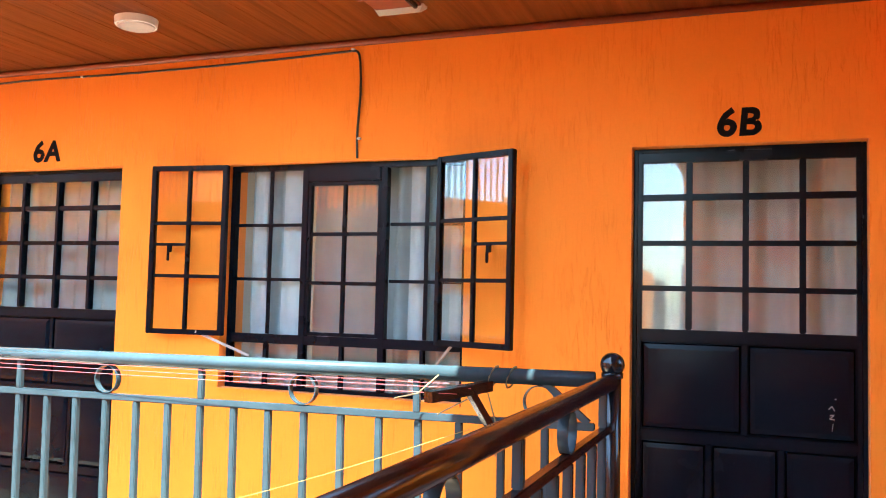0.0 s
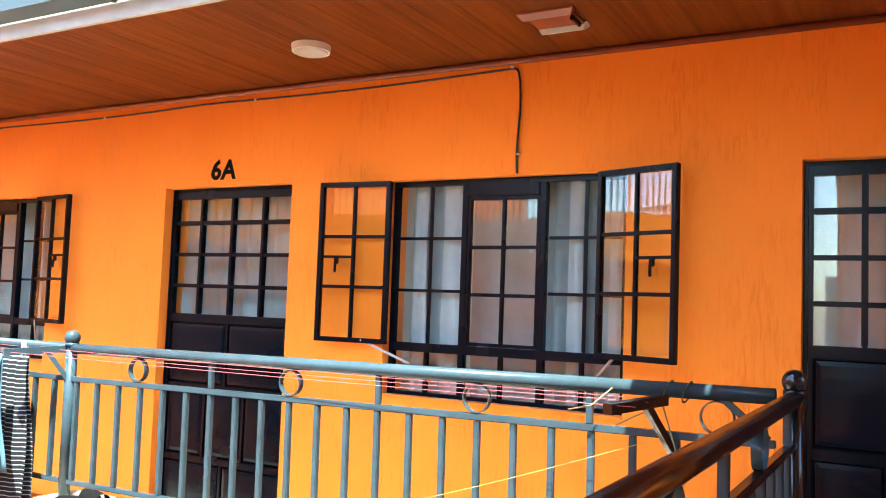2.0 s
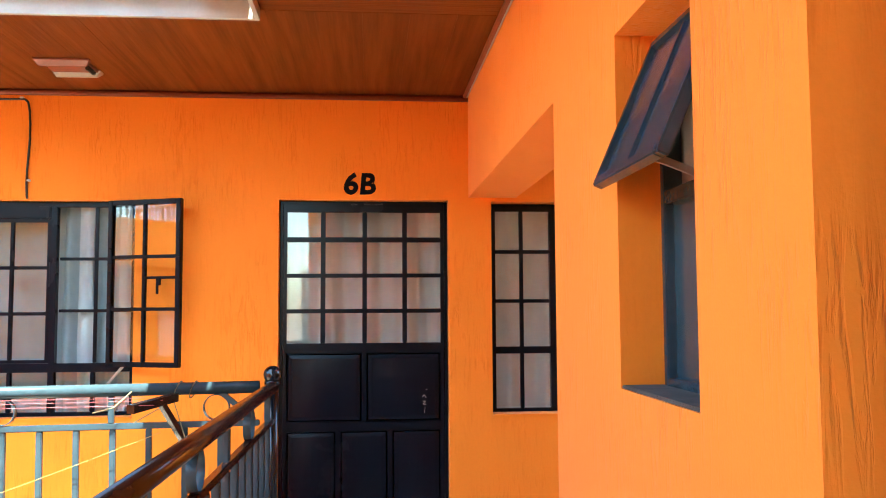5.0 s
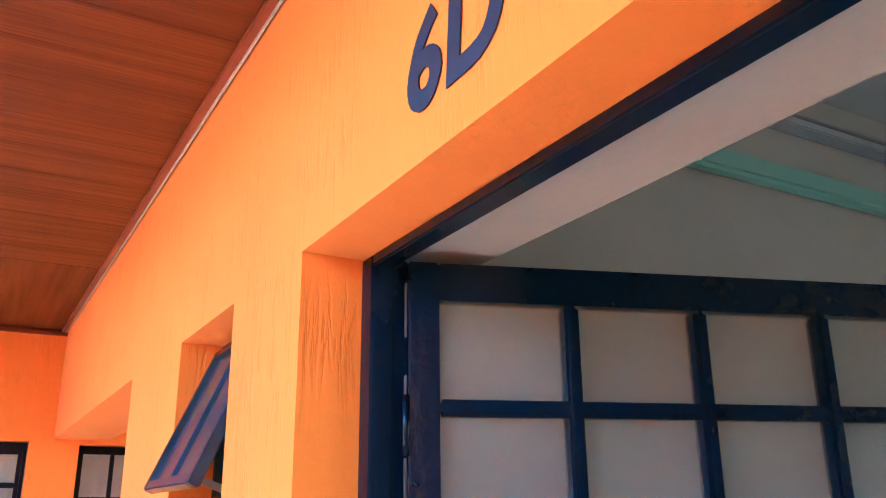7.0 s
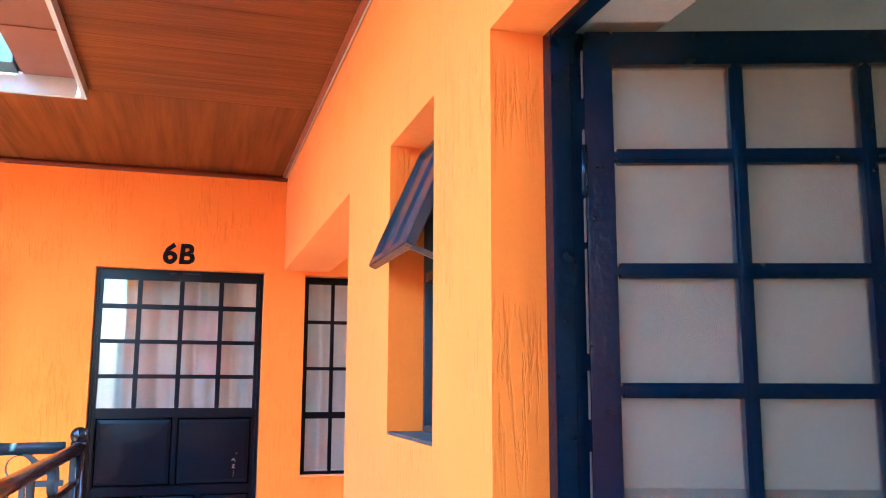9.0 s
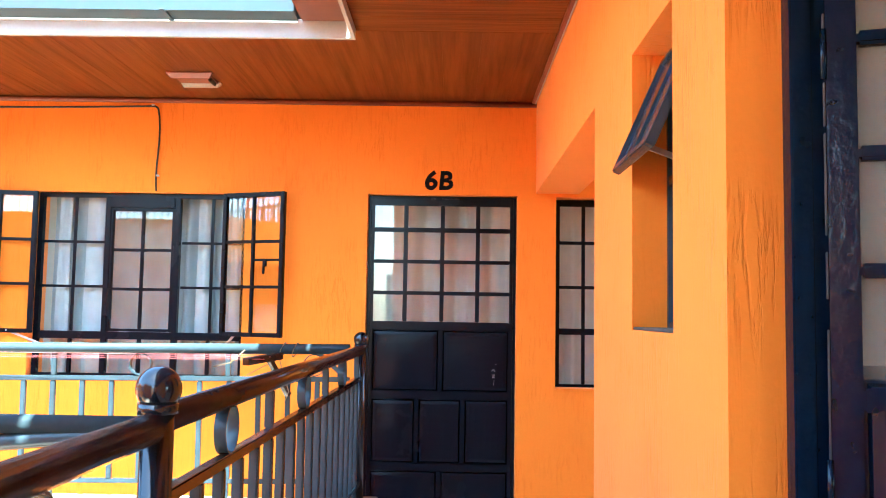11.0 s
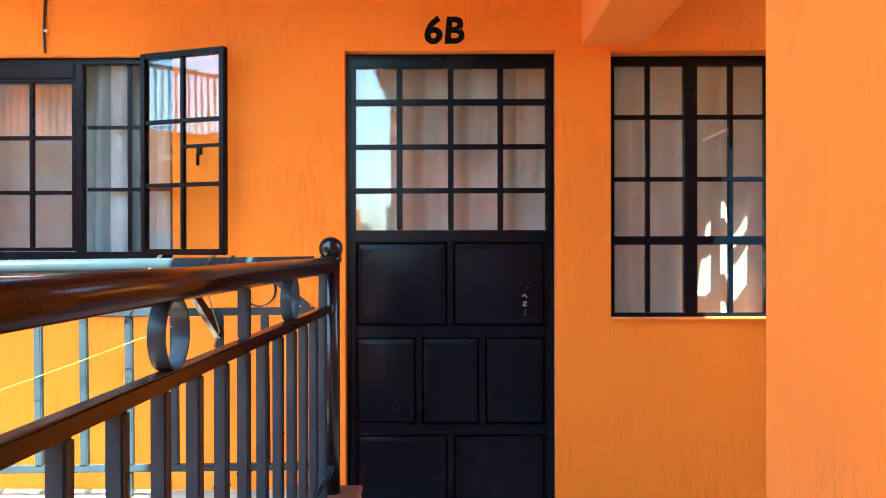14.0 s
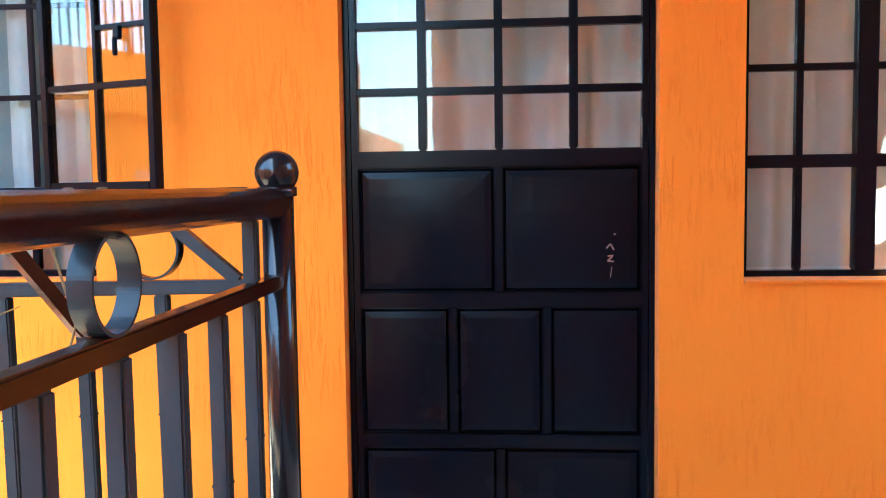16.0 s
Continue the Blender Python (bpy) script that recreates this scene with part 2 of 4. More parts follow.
def boxed(*a, **k):
    return box(bmesh.new(), *a, **k)


def thing(name, label, category, group="", loc=(0, 0, 0)):
    ob = new(name)
    ob.location = loc
    return tagged(ob, label, category, group)


def setting(ob, label, category):
    return tagged(ob, label, category, kind="structure")


def tube(bm, pts, r, seg=10, cap=True):
    """A round bar through the points."""
    pts = [Vector(p) for p in pts]
    rings = []
    for i, p in enumerate(pts):
        d = (pts[min(i + 1, len(pts) - 1)] - pts[max(i - 1, 0)]).normalized()
        u = d.cross(Vector((0, 0, 1)) if abs(d.z) < 0.9 else Vector((1, 0, 0))).normalized()
        v = d.cross(u)
        rings.append([bm.verts.new(p + r * (math.cos(2 * math.pi * k / seg) * u + math.sin(2 * math.pi * k / seg) * v)) for k in range(seg)])
    for a, b in zip(rings, rings[1:]):
        for k in range(seg):
            bm.faces.new((a[k], a[(k + 1) % seg], b[(k + 1) % seg], b[k]))
    if cap:
        bm.faces.new(rings[0])
        bm.faces.new(rings[-1])
    return bm


def ball(bm, c, r):
    bmesh.ops.create_uvsphere(bm, u_segments=24, v_segments=14, radius=r, matrix=Matrix.Translation(c))
    return bm


def hoop(bm, c, r, half, axis, thick=0.004):
    """A flat-bar ring; axis 0: its axis along x, 1: along y."""
    n = 72
    loops = []
    for rad, off in ((r, -half), (r, half), (r - thick, half), (r - thick, -half)):
        ring = []
        for k in range(n):
            a = 2 * math.pi * k / n
            u, w = rad * math.cos(a), rad * math.sin(a)
            ring.append(bm.verts.new((c[0] + (off if axis == 0 else u), c[1] + (u if axis == 0 else off), c[2] + w)))
        loops.append(ring)
    for j in range(4):
        a, b = loops[j], loops[(j + 1) % 4]
        for k in range(n):
            bm.faces.new((a[k], a[(k + 1) % n], b[(k + 1) % n], b[k]))
    return bm


def bar(bm, a, b, w, h):
    """A square bar from a to b."""
    a, b = Vector(a), Vector(b)
    d = (b - a).normalized()
    u = d.cross(Vector((0, 0, 1)) if abs(d.z) < 0.95 else Vector((0, 1, 0))).normalized()
    v = d.cross(u)
    vs = [bm.verts.new(p + u * su * w / 2 + v * sv * h / 2) for p in (a, b) for su, sv in ((-1, -1), (1, -1), (1, 1), (-1, 1))]
    for q in ((0, 1, 2, 3), (4, 5, 6, 7), (0, 1, 5, 4), (1, 2, 6, 5), (2, 3, 7, 6), (3, 0, 4, 7)):
        bm.faces.new([vs[i] for i in q])
    return bm


def holed(axis, a0, a1, t0, t1, z0, z1, holes):
    """Wall along x (axis 0) or y (axis 1) with thickness t0..t1 and oblong openings (a, b, bottom, top)."""
    us = sorted({a0, a1, *(h[0] for h in holes), *(h[1] for h in holes)})
    zs = sorted({z0, z1, *(h[2] for h in holes), *(h[3] for h in holes)})
    inside = lambda u, z: a0 < u < a1 and z0 < z < z1 and not any(h[0] < u < h[1] and h[2] < z < h[3] for h in holes)
    mid = lambda s, i: (s[i] + s[i + 1]) / 2 if 0 <= i < len(s) - 1 else -1e9
    bm = bmesh.new()
    V = {}

    def vert(u, t, z):
        key = (u, t, z)
        if key not in V:
            V[key] = bm.verts.new((u, t, z) if axis == 0 else (t, u, z))
        return V[key]

    for i in range(len(us) - 1):
        for j in range(len(zs) - 1):
            if not inside(mid(us, i), mid(zs, j)):
                continue
            p, q, lo, hi = us[i], us[i + 1], zs[j], zs[j + 1]
            for t in (t0, t1):
                bm.faces.new((vert(p, t, lo), vert(q, t, lo), vert(q, t, hi), vert(p, t, hi)))
            for di, dj, e in ((-1, 0, ((p, lo), (p, hi))), (1, 0, ((q, lo), (q, hi))), (0, -1, ((p, lo), (q, lo))), (0, 1, ((p, hi), (q, hi)))):
                if not inside(mid(us, i + di), mid(zs, j + dj)):
                    (ua, za), (ub, zb) = e
                    bm.faces.new((vert(ua, t0, za), vert(ub, t0, zb), vert(ub, t1, zb), vert(ua, t1, za)))
    return bm


def lettering(name, text, height, m, material, label, fat=0.0055):
    cu = bpy.data.curves.new(name, "FONT")
    cu.body, cu.size, cu.offset, cu.extrude, cu.space_character = text, height / 0.72, fat, 0.0012, 1.08
    cu.resolution_u, cu.shear = 6, 0.08
    src = new(name + "_source", cu)
    bpy.context.view_layer.update()
    me = bpy.data.meshes.new_from_object(src.evaluated_get(bpy.context.evaluated_depsgraph_get()))
    bpy.data.objects.remove(src)
    r = random.Random(text)
    for v in me.vertices:
        n = noise.noise_vector(Vector((v.co.x * 40, v.co.y * 40, r.random() * 0.02)))
        v.co.x += n.x * 0.0022
        v.co.y += n.y * 0.0022
    me.materials.clear()
    me.materials.append(material)
    ob = new(name, me)
    ob.matrix_world = m
    return tagged(ob, label, "door number", kind="structure")


# ---- structure ----
WY, RX, CEIL = 3.75, 0.46, 2.672
D6B, D6A = (-0.56, 0.35), (-4.26, -3.256)
W1 = (-2.60, -1.305, 0.95, 2.09)
SHIFT = -4.04
W2 = (0.585, 1.335, 0.935, 2.095)
north = part("wall_north", holed(0, -8.2, 4.2, WY, WY + 0.2, -3.2, 3.0, [
    (*D6B, 0.0, 2.10), (*D6A, 0.0, 2.105), W1, (W1[0] + SHIFT, W1[1] + SHIFT, W1[2], W1[3]), W2]), ORANGE)
setting(north, "bright orange rustic plaster wall with flat doors and windows", "wall")
DD = (-0.82, 0.172, 0.0, 2.112)
VENT = (0.545, 0.980, 1.342, 2.112)
east = part("wall_east", holed(1, -5.2, 1.603, RX, RX + 0.14, -3.2, 2.9, [DD, VENT]), ORANGE)
east.data.materials.append(ORANGE_JAMB)
for fc in east.data.polygons:
    fc.material_index = 1 if abs(fc.normal.x) < 0.5 else 0
setting(east, "pale-lit orange rustic plaster wall with an open door", "wall")
beam = part("beam", boxed(RX + 0.001, RX + 0.262, 1.603, WY, 2.116, 2.9), ORANGE)
setting(beam, "orange plastered beam over the side passage", "beam")
setting(part("wall_passage", holed(0, RX + 0.141, 4.2, 1.443, 1.6, -3.2, 2.9, []), ORANGE), "orange plaster wall of the side passage", "wall")
# unseen wall added to block the sun; its outline cuts the patch's lower edge
sun_blocker = bmesh.new()
outline = ((0.9, 2.0), (6.0, 2.0), (6.0, 7.05), (2.26, 7.05), (2.25, 6.92), (2.19, 6.88), (2.13, 6.80), (2.10, 6.60), (2.05, 6.52), (0.9, 6.52))
near, back = ([sun_blocker.verts.new((x, y, z)) for x, z in outline] for y in (1.28, 1.44))
sun_blocker.faces.new(near)
sun_blocker.faces.new(back)
for k in range(len(outline)):
    sun_blocker.faces.new((near[k], near[(k + 1) % len(outline)], back[(k + 1) % len(outline)], back[k]))
setting(part("wall_sun_blocker", sun_blocker, CONCRETE), "added unseen wall whose stepped top shapes the passage sun patch", "wall")
# unseen wall, raised to keep skylight out of the side passage
setting(part("wall_passage_shade", boxed(4.2, 4.35, 1.3, 3.95, -3.2, 2.3), ORANGE), "added unseen orange wall that darkens the side passage", "wall")
setting(part("wall_west", boxed(-8.35, -8.2, 2.6, 6.5, -3.2, 3.0), ORANGE), "plain orange end wall of the gallery", "wall")
# unseen wall added to block sky in the door glass reflection
setting(part("wall_south_end", boxed(-1.05, 0.6, -5.35, -5.2, -3.2, 3.6), ORANGE), "added unseen orange wall cutting off sky mirrored in the door", "wall")
# rooms behind the fronts
# unseen openings added to let daylight onto the curtains from behind
setting(part("wall_rooms_back", holed(0, -8.35, 4.35, 6.3, 6.5, -3.2, 3.0, [(c, c + 1.3, 0.9, 2.2) for c in (-6.6, -4.3, -2.5, -0.7, 0.62)]), BEIGE), "plain back wall of the flats with added unseen openings", "wall")
for k, x in enumerate((-4.9, -2.9, -1.0, 0.46, 1.9)):
    setting(part(f"wall_room_{k + 1}", boxed(x, x + 0.1, WY + 0.2, 6.3, 0.0, 2.7), BEIGE), "plain beige partition wall between rooms", "wall")
setting(part("ceiling_rooms", boxed(-8.2, 4.2, WY + 0.2, 6.3, 2.7, 2.8), CREAM), "plain cream room ceiling", "ceiling")
setting(part("floor_rooms", boxed(-8.2, 4.2, WY + 0.2, 6.3, -0.15, -0.002), TILE), "pale beige tiled room floor", "floor")
# the room of the open door
setting(part("wall_entry_side", boxed(0.601, 3.6, 0.40, 0.52, 0.0, 2.9), BEIGE), "plain beige wall beside the open door", "wall")
# unseen opening added here to brighten the entry room
setting(part("wall_entry_back", holed(1, -3.4, 0.52, 3.6, 3.72, 0.0, 2.9, [(-3.3, -2.1, 0.9, 2.2)]), BEIGE), "plain beige back wall of the entry room with an added unseen opening", "wall")
setting(part("wall_entry_far", boxed(0.601, 3.6, -3.52, -3.4, 0.0, 2.9), BEIGE), "plain beige far wall of the entry room", "wall")
setting(part("wall_entry_inside", holed(1, -3.4, 0.40, 0.601, 0.77, 0.0, 2.9, [(-0.86, 0.399, 0.0, 2.125)]), BEIGE), "beige inner face of the door wall", "wall")
setting(part("ceiling_entry", boxed(0.601, 3.72, -3.52, 0.52, 2.9, 2.95), CREAM), "cream ceiling of the entry room", "ceiling")
cor = bmesh.new()
box(cor, 0.771, 3.598, 0.35, 0.399, 2.56, 2.625, 0.012)
box(cor, 3.55, 3.599, -3.39, 0.349, 2.56, 2.625, 0.012)
white = bmesh.new()
box(white, 0.771, 3.598, 0.345, 0.399, 2.752, 2.778, 0.004)
box(white, 0.771, 3.598, 0.365, 0.399, 2.80, 2.815, 0.003)
setting(part("trim_cornice_upper", white, WHITE_TRIM), "thin white cornice strips near the room ceiling", "cornice")
setting(part("trim_cornice", cor, MINT), "mint green moulded cornice strip", "cornice")
setting(part("floor_entry", boxed(0.601, 3.72, -3.52, 0.52, -0.15, -0.001), TILE), "pale beige tiled entry floor", "floor")
bath = part("wall_bath_box", boxed(0.602, 1.6, 0.53, 1.43, -3.0, 2.9), CONCRETE)
setting(bath, "plain grey bathroom enclosure behind the vent window", "wall")

# gallery and walkway slabs
setting(part("floor_gallery", boxed(-8.2, RX, 2.60, WY - 0.001, -0.18, 0.0), TILE), "pale beige floor of the gallery", "floor")
setting(part("floor_walkway", boxed(-0.58, RX - 0.001, -5.2, 2.599, -0.18, 0.0), TILE), "pale beige floor of the walkway", "floor")
setting(part("floor_passage_inner", boxed(RX + 0.001, 4.2, 2.60, WY - 0.001, -0.18, 0.0), CEMENT), "grey cement floor under the passage window", "floor")
setting(part("floor_passage", boxed(RX, 4.2, 1.61, 2.599, -0.18, 0.0), CEMENT), "grey cement floor of the side passage", "floor")
CURB = 0.49
setting(part("curb_gallery", boxed(-3.72, -0.60, 2.53, 2.80, 0.001, CURB - 0.022, 0.004), ORANGE), "low orange plastered kerb wall under the railing", "kerb")
setting(part("curb_gallery_low", boxed(-8.2, -3.721, 2.66, 2.80, 0.001, 0.42, 0.008), ORANGE), "low orange kerb wall with a dark top", "kerb")
setting(part("curb_walkway", boxed(-0.598, -0.385, -5.2, 2.80, 0.001, CURB - 0.014, 0.006), ORANGE), "low orange plastered kerb wall under the railing", "kerb")

# added slab that carries the sunlit cream of the kerb top
setting(part("curb_cap_gallery", boxed(-3.73, -0.603, 2.522, 2.806, CURB - 0.0218, CURB - 0.012, 0.003), CAP_SUNLIT), "added capping on the gallery kerb, cream standing in for sunlight", "kerb")
setting(part("curb_cap_walkway", boxed(-0.602, -0.381, -5.2, 2.808, CURB - 0.0138, CURB + 0.002, 0.004), CAP_BROWN), "brown painted cement capping on the walkway kerb", "kerb")

# boarded ceilings: grain along y over the gallery, along x over the walkway
def boards(x0, x1, y0, y1, z, along, width=0.19):
    bm = bmesh.new()
    a, b = (x0, x1) if along == 1 else (y0, y1)
    n = max(1, round((b - a) / width))
    w = (b - a) / n
    for k in range(n):
        p, q = a + k * w + 0.0002, a + (k + 1) * w - 0.0002
        if along == 1:
            box(bm, p, q, y0, y1, z, z + 0.012, 0.0009)
        else:
            box(bm, x0, x1, p, q, z, z + 0.012, 0.0009)
    return bm


setting(part("ceiling_gallery", boards(-8.2, RX, 2.45, WY, CEIL, 1), WOOD_Y), "brown-orange wood-effect ceiling boards", "ceiling")
setting(part("ceiling_walkway", boards(-0.498, RX, -5.2, 2.448, CEIL, 0), WOOD_X), "brown-orange wood-effect ceiling boards", "ceiling")
setting(part("ceiling_passage", boxed(RX + 0.263, 1.21, 1.61, WY - 0.001, 2.45, 2.62), CREAM), "plain cream slab over the side passage", "ceiling")
# unseen strip added to cut the sun patch's top edge
setting(part("eave_passage", boxed(1.211, 4.2, 3.44, WY, CEIL, CEIL + 0.06), GUTTER_BROWN), "added unseen eave shading the passage wall above the sun patch", "eave")
roof = bmesh.new()
box(roof, -8.3, 1.21, 2.46, 6.5, 2.80, 2.84)
box(roof, -0.50, 1.21, -5.3, 2.459, 2.80, 2.84)
setting(part("roof", roof, GUTTER), "pale metal roof sheet above the ceilings", "roof")
setting(part("trim_fascia_gallery", boxed(-8.2, -0.499, 2.425, 2.447, 2.628, 2.715), WHITE_TRIM), "white painted fascia board along the roof opening", "fascia")
setting(part("trim_fascia_walkway", boxed(-0.516, -0.499, -5.2, 2.424, 2.628, 2.715), WHITE_TRIM), "white painted fascia board along the roof opening", "fascia")
for ob_name, pts, ends, m, lab in (
    ("gutter_gallery", ((2.416, 2.702), (2.30, 2.706), (2.27, 2.86), (2.285, 2.875), (2.30, 2.865), (2.32, 2.72), (2.416, 2.72)), None, GUTTER, "pale blue folded steel roof gutter"),
):
    bm = bmesh.new()
    loops = []
    for x in (-8.2, -4.6, -1.35, -1.347, -0.76):
        loops.append([bm.verts.new((x, y, z)) for y, z in pts])
    for a, b in zip(loops, loops[1:]):
        for k in range(len(pts)):
            bm.faces.new((a[k], a[(k + 1) % len(pts)], b[(k + 1) % len(pts)], b[k]))
    bm.faces.new(loops[0])
    bm.faces.new(loops[-1])
    g = tagged(part(ob_name, bm, m), lab, "gutter")
    for x in (-5.4, -3.2, -1.35):
        part("joint_strap", boxed(x, x + 0.02, 2.262, 2.415, 2.695, 2.7015), GUTTER, g, "folded joint strap under the gutter")
g2 = tagged(part("gutter_walkway", boxed(-0.745, -0.53, -5.2, 2.415, 2.702, 2.87, 0.006), GUTTER_BROWN), "brown steel box gutter along the walkway roof", "gutter")
part("joint_strap", boxed(-0.744, -0.531, 1.90, 1.912, 2.697, 2.7015), GUTTER_BROWN, g2)

# wall-top mouldings
bm = bmesh.new()
tube(bm, [(-8.2, WY - 0.018, CEIL - 0.016), (RX, WY - 0.018, CEIL - 0.016)], 0.016, 10)
setting(part("trim_moulding_gallery", bm, TRIM_WOOD, smooth=True), "brown rounded moulding where wall meets ceiling", "moulding")
bm = bmesh.new()
box(bm, RX - 0.03, RX - 0.012, -5.2, WY - 0.04, CEIL - 0.014, CEIL)
setting(part("trim_moulding_walkway", bm, TRIM_WOOD), "thin brown moulding along the walkway ceiling", "moulding")
setting(part("trim_line_walkway", boxed(RX - 0.0115, RX - 0.006, -5.2, WY - 0.05, CEIL - 0.018, CEIL), WHITE_TRIM), "thin white edge strip under the ceiling", "moulding")


# ---- doors ----
ROWS_GLASS = ((1.903, 2.045), (1.705, 1.876), (1.513, 1.683), (1.335, 1.49))
ROWS_PANEL = ((0.907, 1.276, 2), (0.477, 0.860, 3), (0.075, 0.432, 2))


def pressed_panel(x0, x1, z0, z1):
    """Pressed sheet panel with a sloped border and a slightly bowed face; front at negative y."""
    bm = bmesh.new()
    loops = []
    for inset, y in ((0.0, 0.0), (0.005, -0.001), (0.011, -0.014), (0.03, -0.017)):
        loops.append([bm.verts.new((x, y, z)) for x, z in ((x0 + inset, z0 + inset), (x1 - inset, z0 + inset), (x1 - inset, z1 - inset), (x0 + inset, z1 - inset))])
    for a, b in zip(loops, loops[1:]):
        for k in range(4):
            bm.faces.new((a[k], a[(k + 1) % 4], b[(k + 1) % 4], b[k]))
    n = 6
    grid = {}
    ix0, ix1, iz0, iz1 = x0 + 0.03, x1 - 0.03, z0 + 0.03, z1 - 0.03
    for i in range(n + 1):
        for j in range(n + 1):
            u, v = i / n, j / n
            grid[i, j] = bm.verts.new((ix0 + (ix1 - ix0) * u, -0.017 - 0.006 * math.sin(math.pi * u) * math.sin(math.pi * v), iz0 + (iz1 - iz0) * v))
    for i in range(n):
        for j in range(n):
            bm.faces.new((grid[i, j], grid[i + 1, j], grid[i + 1, j + 1], grid[i, j + 1]))
    return bm


def steel_door(label, width, material=NAVY, top=2.083, stile=0.018, rows=ROWS_GLASS, cols=(0.233, 0.503, 0.764), glazing=GLASS, sill=1.328, round_bar=0.004):
    """Part-glazed steel leaf, origin at its lower hinge corner, spanning +x, front towards -y."""
    d = thing("steel_door", label, "door")
    clear = width - 2 * stile
    xs = [stile, *(stile + clear * c for c in cols), width - stile]
    bm = bmesh.new()
    box(bm, 0, stile, -0.02, 0.02, 0.015, top, 0.003)
    box(bm, width - stile, width, -0.02, 0.02, 0.015, top, 0.003)
    box(bm, stile, width - stile, -0.018, 0.018, rows[0][1] - 0.005, top, 0.003)
    box(bm, stile, width - stile, -0.02, 0.02, min(1.278, sill - 0.04), sill, 0.004)
    box(bm, stile, width - stile, -0.02, 0.02, 0.862, 0.905, 0.004)
    box(bm, stile, width - stile, -0.02, 0.02, 0.434, 0.475, 0.004)
    box(bm, stile, width - stile, -0.02, 0.02, 0.015, 0.073, 0.004)
    part("door_frame", bm, material, d)
    for z0, z1, n in ROWS_PANEL:
        w = clear / n
        for k in range(n):
            x0 = stile + k * w
            part("panel", pressed_panel(x0 + (0.011 if k else 0.002), x0 + w - (0.011 if k < n - 1 else 0.002), z0, z1), material, d, smooth=False)
            if k:
                part("stile", boxed(x0 - 0.0118, x0 + 0.0118, -0.019, 0.015, z0, z1, 0.003), material, d)
    part("back_sheet", boxed(stile, width - stile, 0.004, 0.008, 0.02, 1.30), material, d)
    for k in (1, 2, 3):
        part("glazing_bar", boxed(xs[k] - 0.0125, xs[k] + 0.0125, -0.024, 0.016, sill + 0.001, rows[0][1] - 0.006, round_bar), material, d, smooth=False)
    for (a, _), (_, b) in zip(rows, rows[1:]):
        part("glazing_bar", boxed(stile, width - stile, -0.019, 0.013, b, a, round_bar), material, d, smooth=False)
    for k in range(4):
        for z0, z1 in rows:
            pn = part("pane", boxed(xs[k] - 0.012, xs[k + 1] + 0.012, 0.001, 0.005, z0 - 0.012, z1 + 0.012), glazing, d)
            pn.visible_shadow = False
    return d


def jamb(name, x0, x1, y0, y1, ztop, label):
    d = thing(name, label, "door frame")
    d["kind"] = "structure"
    part("frame_side", boxed(x0, x0 + 0.016, y0, y1, 0.0, ztop, 0.003), NAVY, d)
    part("frame_side", boxed(x1 - 0.016, x1, y0, y1, 0.0, ztop, 0.003), NAVY, d)
    part("frame_head", boxed(x0 + 0.016, x1 - 0.016, y0, y1, ztop - 0.016, ztop, 0.003), NAVY, d)
    return d


jamb("door_frame_1", D6B[0] + 0.002, D6B[1] - 0.002, WY + 0.06, WY + 0.11, 2.098, "navy steel frame of the closed flat door")
d6b = steel_door("closed navy steel door with sixteen glass panes", D6B[1] - D6B[0] - 0.04)
d6b.location = (D6B[0] + 0.02, WY + 0.085, 0)
bm = bmesh.new()
for p, q in (((0.668, 1.085), (0.680, 1.098)), ((0.680, 1.098), (0.690, 1.080)), ((0.672, 1.062), (0.688, 1.064)), ((0.688, 1.064), (0.672, 1.048)),
             ((0.672, 1.048), (0.690, 1.046)), ((0.684, 1.030), (0.680, 1.000)), ((0.690, 1.125), (0.696, 1.128))):
    bar(bm, (p[0] + 0.08, -0.0245, p[1] - 0.05), (q[0] + 0.08, -0.0245, q[1] - 0.05), 0.0015, 0.004)
part("chalk_mark", bm, STEEL, d6b, "smudged chalk marks")
part("slot_cover", boxed(0.60, 0.78, -0.0228, -0.019, 1.135, 1.142), NAVY, d6b)
jamb("door_frame_2", D6A[0] + 0.002, D6A[1] - 0.002, WY + 0.06, WY + 0.11, 2.103, "navy steel frame of the closed flat door")
d6a = steel_door("closed navy steel door beside the main window", D6A[1] - D6A[0] - 0.04)
d6a.location = (D6A[0] + 0.02, WY + 0.085, 0)
# open door of the side flat: frame in the wall, leaf swung into the room
fr = thing("door_frame_3", "navy steel frame of the open side door", "door frame")
fr["kind"] = "structure"
part("frame_side", boxed(0.562, 0.60, 0.132, 0.1715, 0.0, 2.111, 0.003), NAVY_WORN, fr)
part("frame_side", boxed(0.562, 0.60, -0.8195, -0.782, 0.0, 2.111, 0.003), NAVY_WORN, fr)
part("door_stop", boxed(0.6005, 0.632, 0.139, 0.1715, 0.0, 2.111, 0.003), NAVY_WORN, fr)
part("frame_head", boxed(0.562, 0.598, -0.782, 0.132, 2.092, 2.111, 0.003), NAVY_WORN, fr)
d6d = steel_door("open navy steel door with worn paint, swung inwards", 1.0, NAVY_WORN, 2.104, 0.05,
                 ((1.886, 2.047), (1.681, 1.860), (1.476, 1.655), (1.272, 1.450)), (0.243, 0.495, 0.75), DUSTY, 1.262, 0.006)
d6d.matrix_world = pose(0.625, 0.135, 0, 0, 0, -18.3)
part("latch_rod", tube(bmesh.new(), [(0.835, -0.03, 1.0), (0.835, -0.03, 1.24)], 0.007), NAVY_WORN, d6d)
strip = bmesh.new()
flake = random.Random(12)
z = 0.05
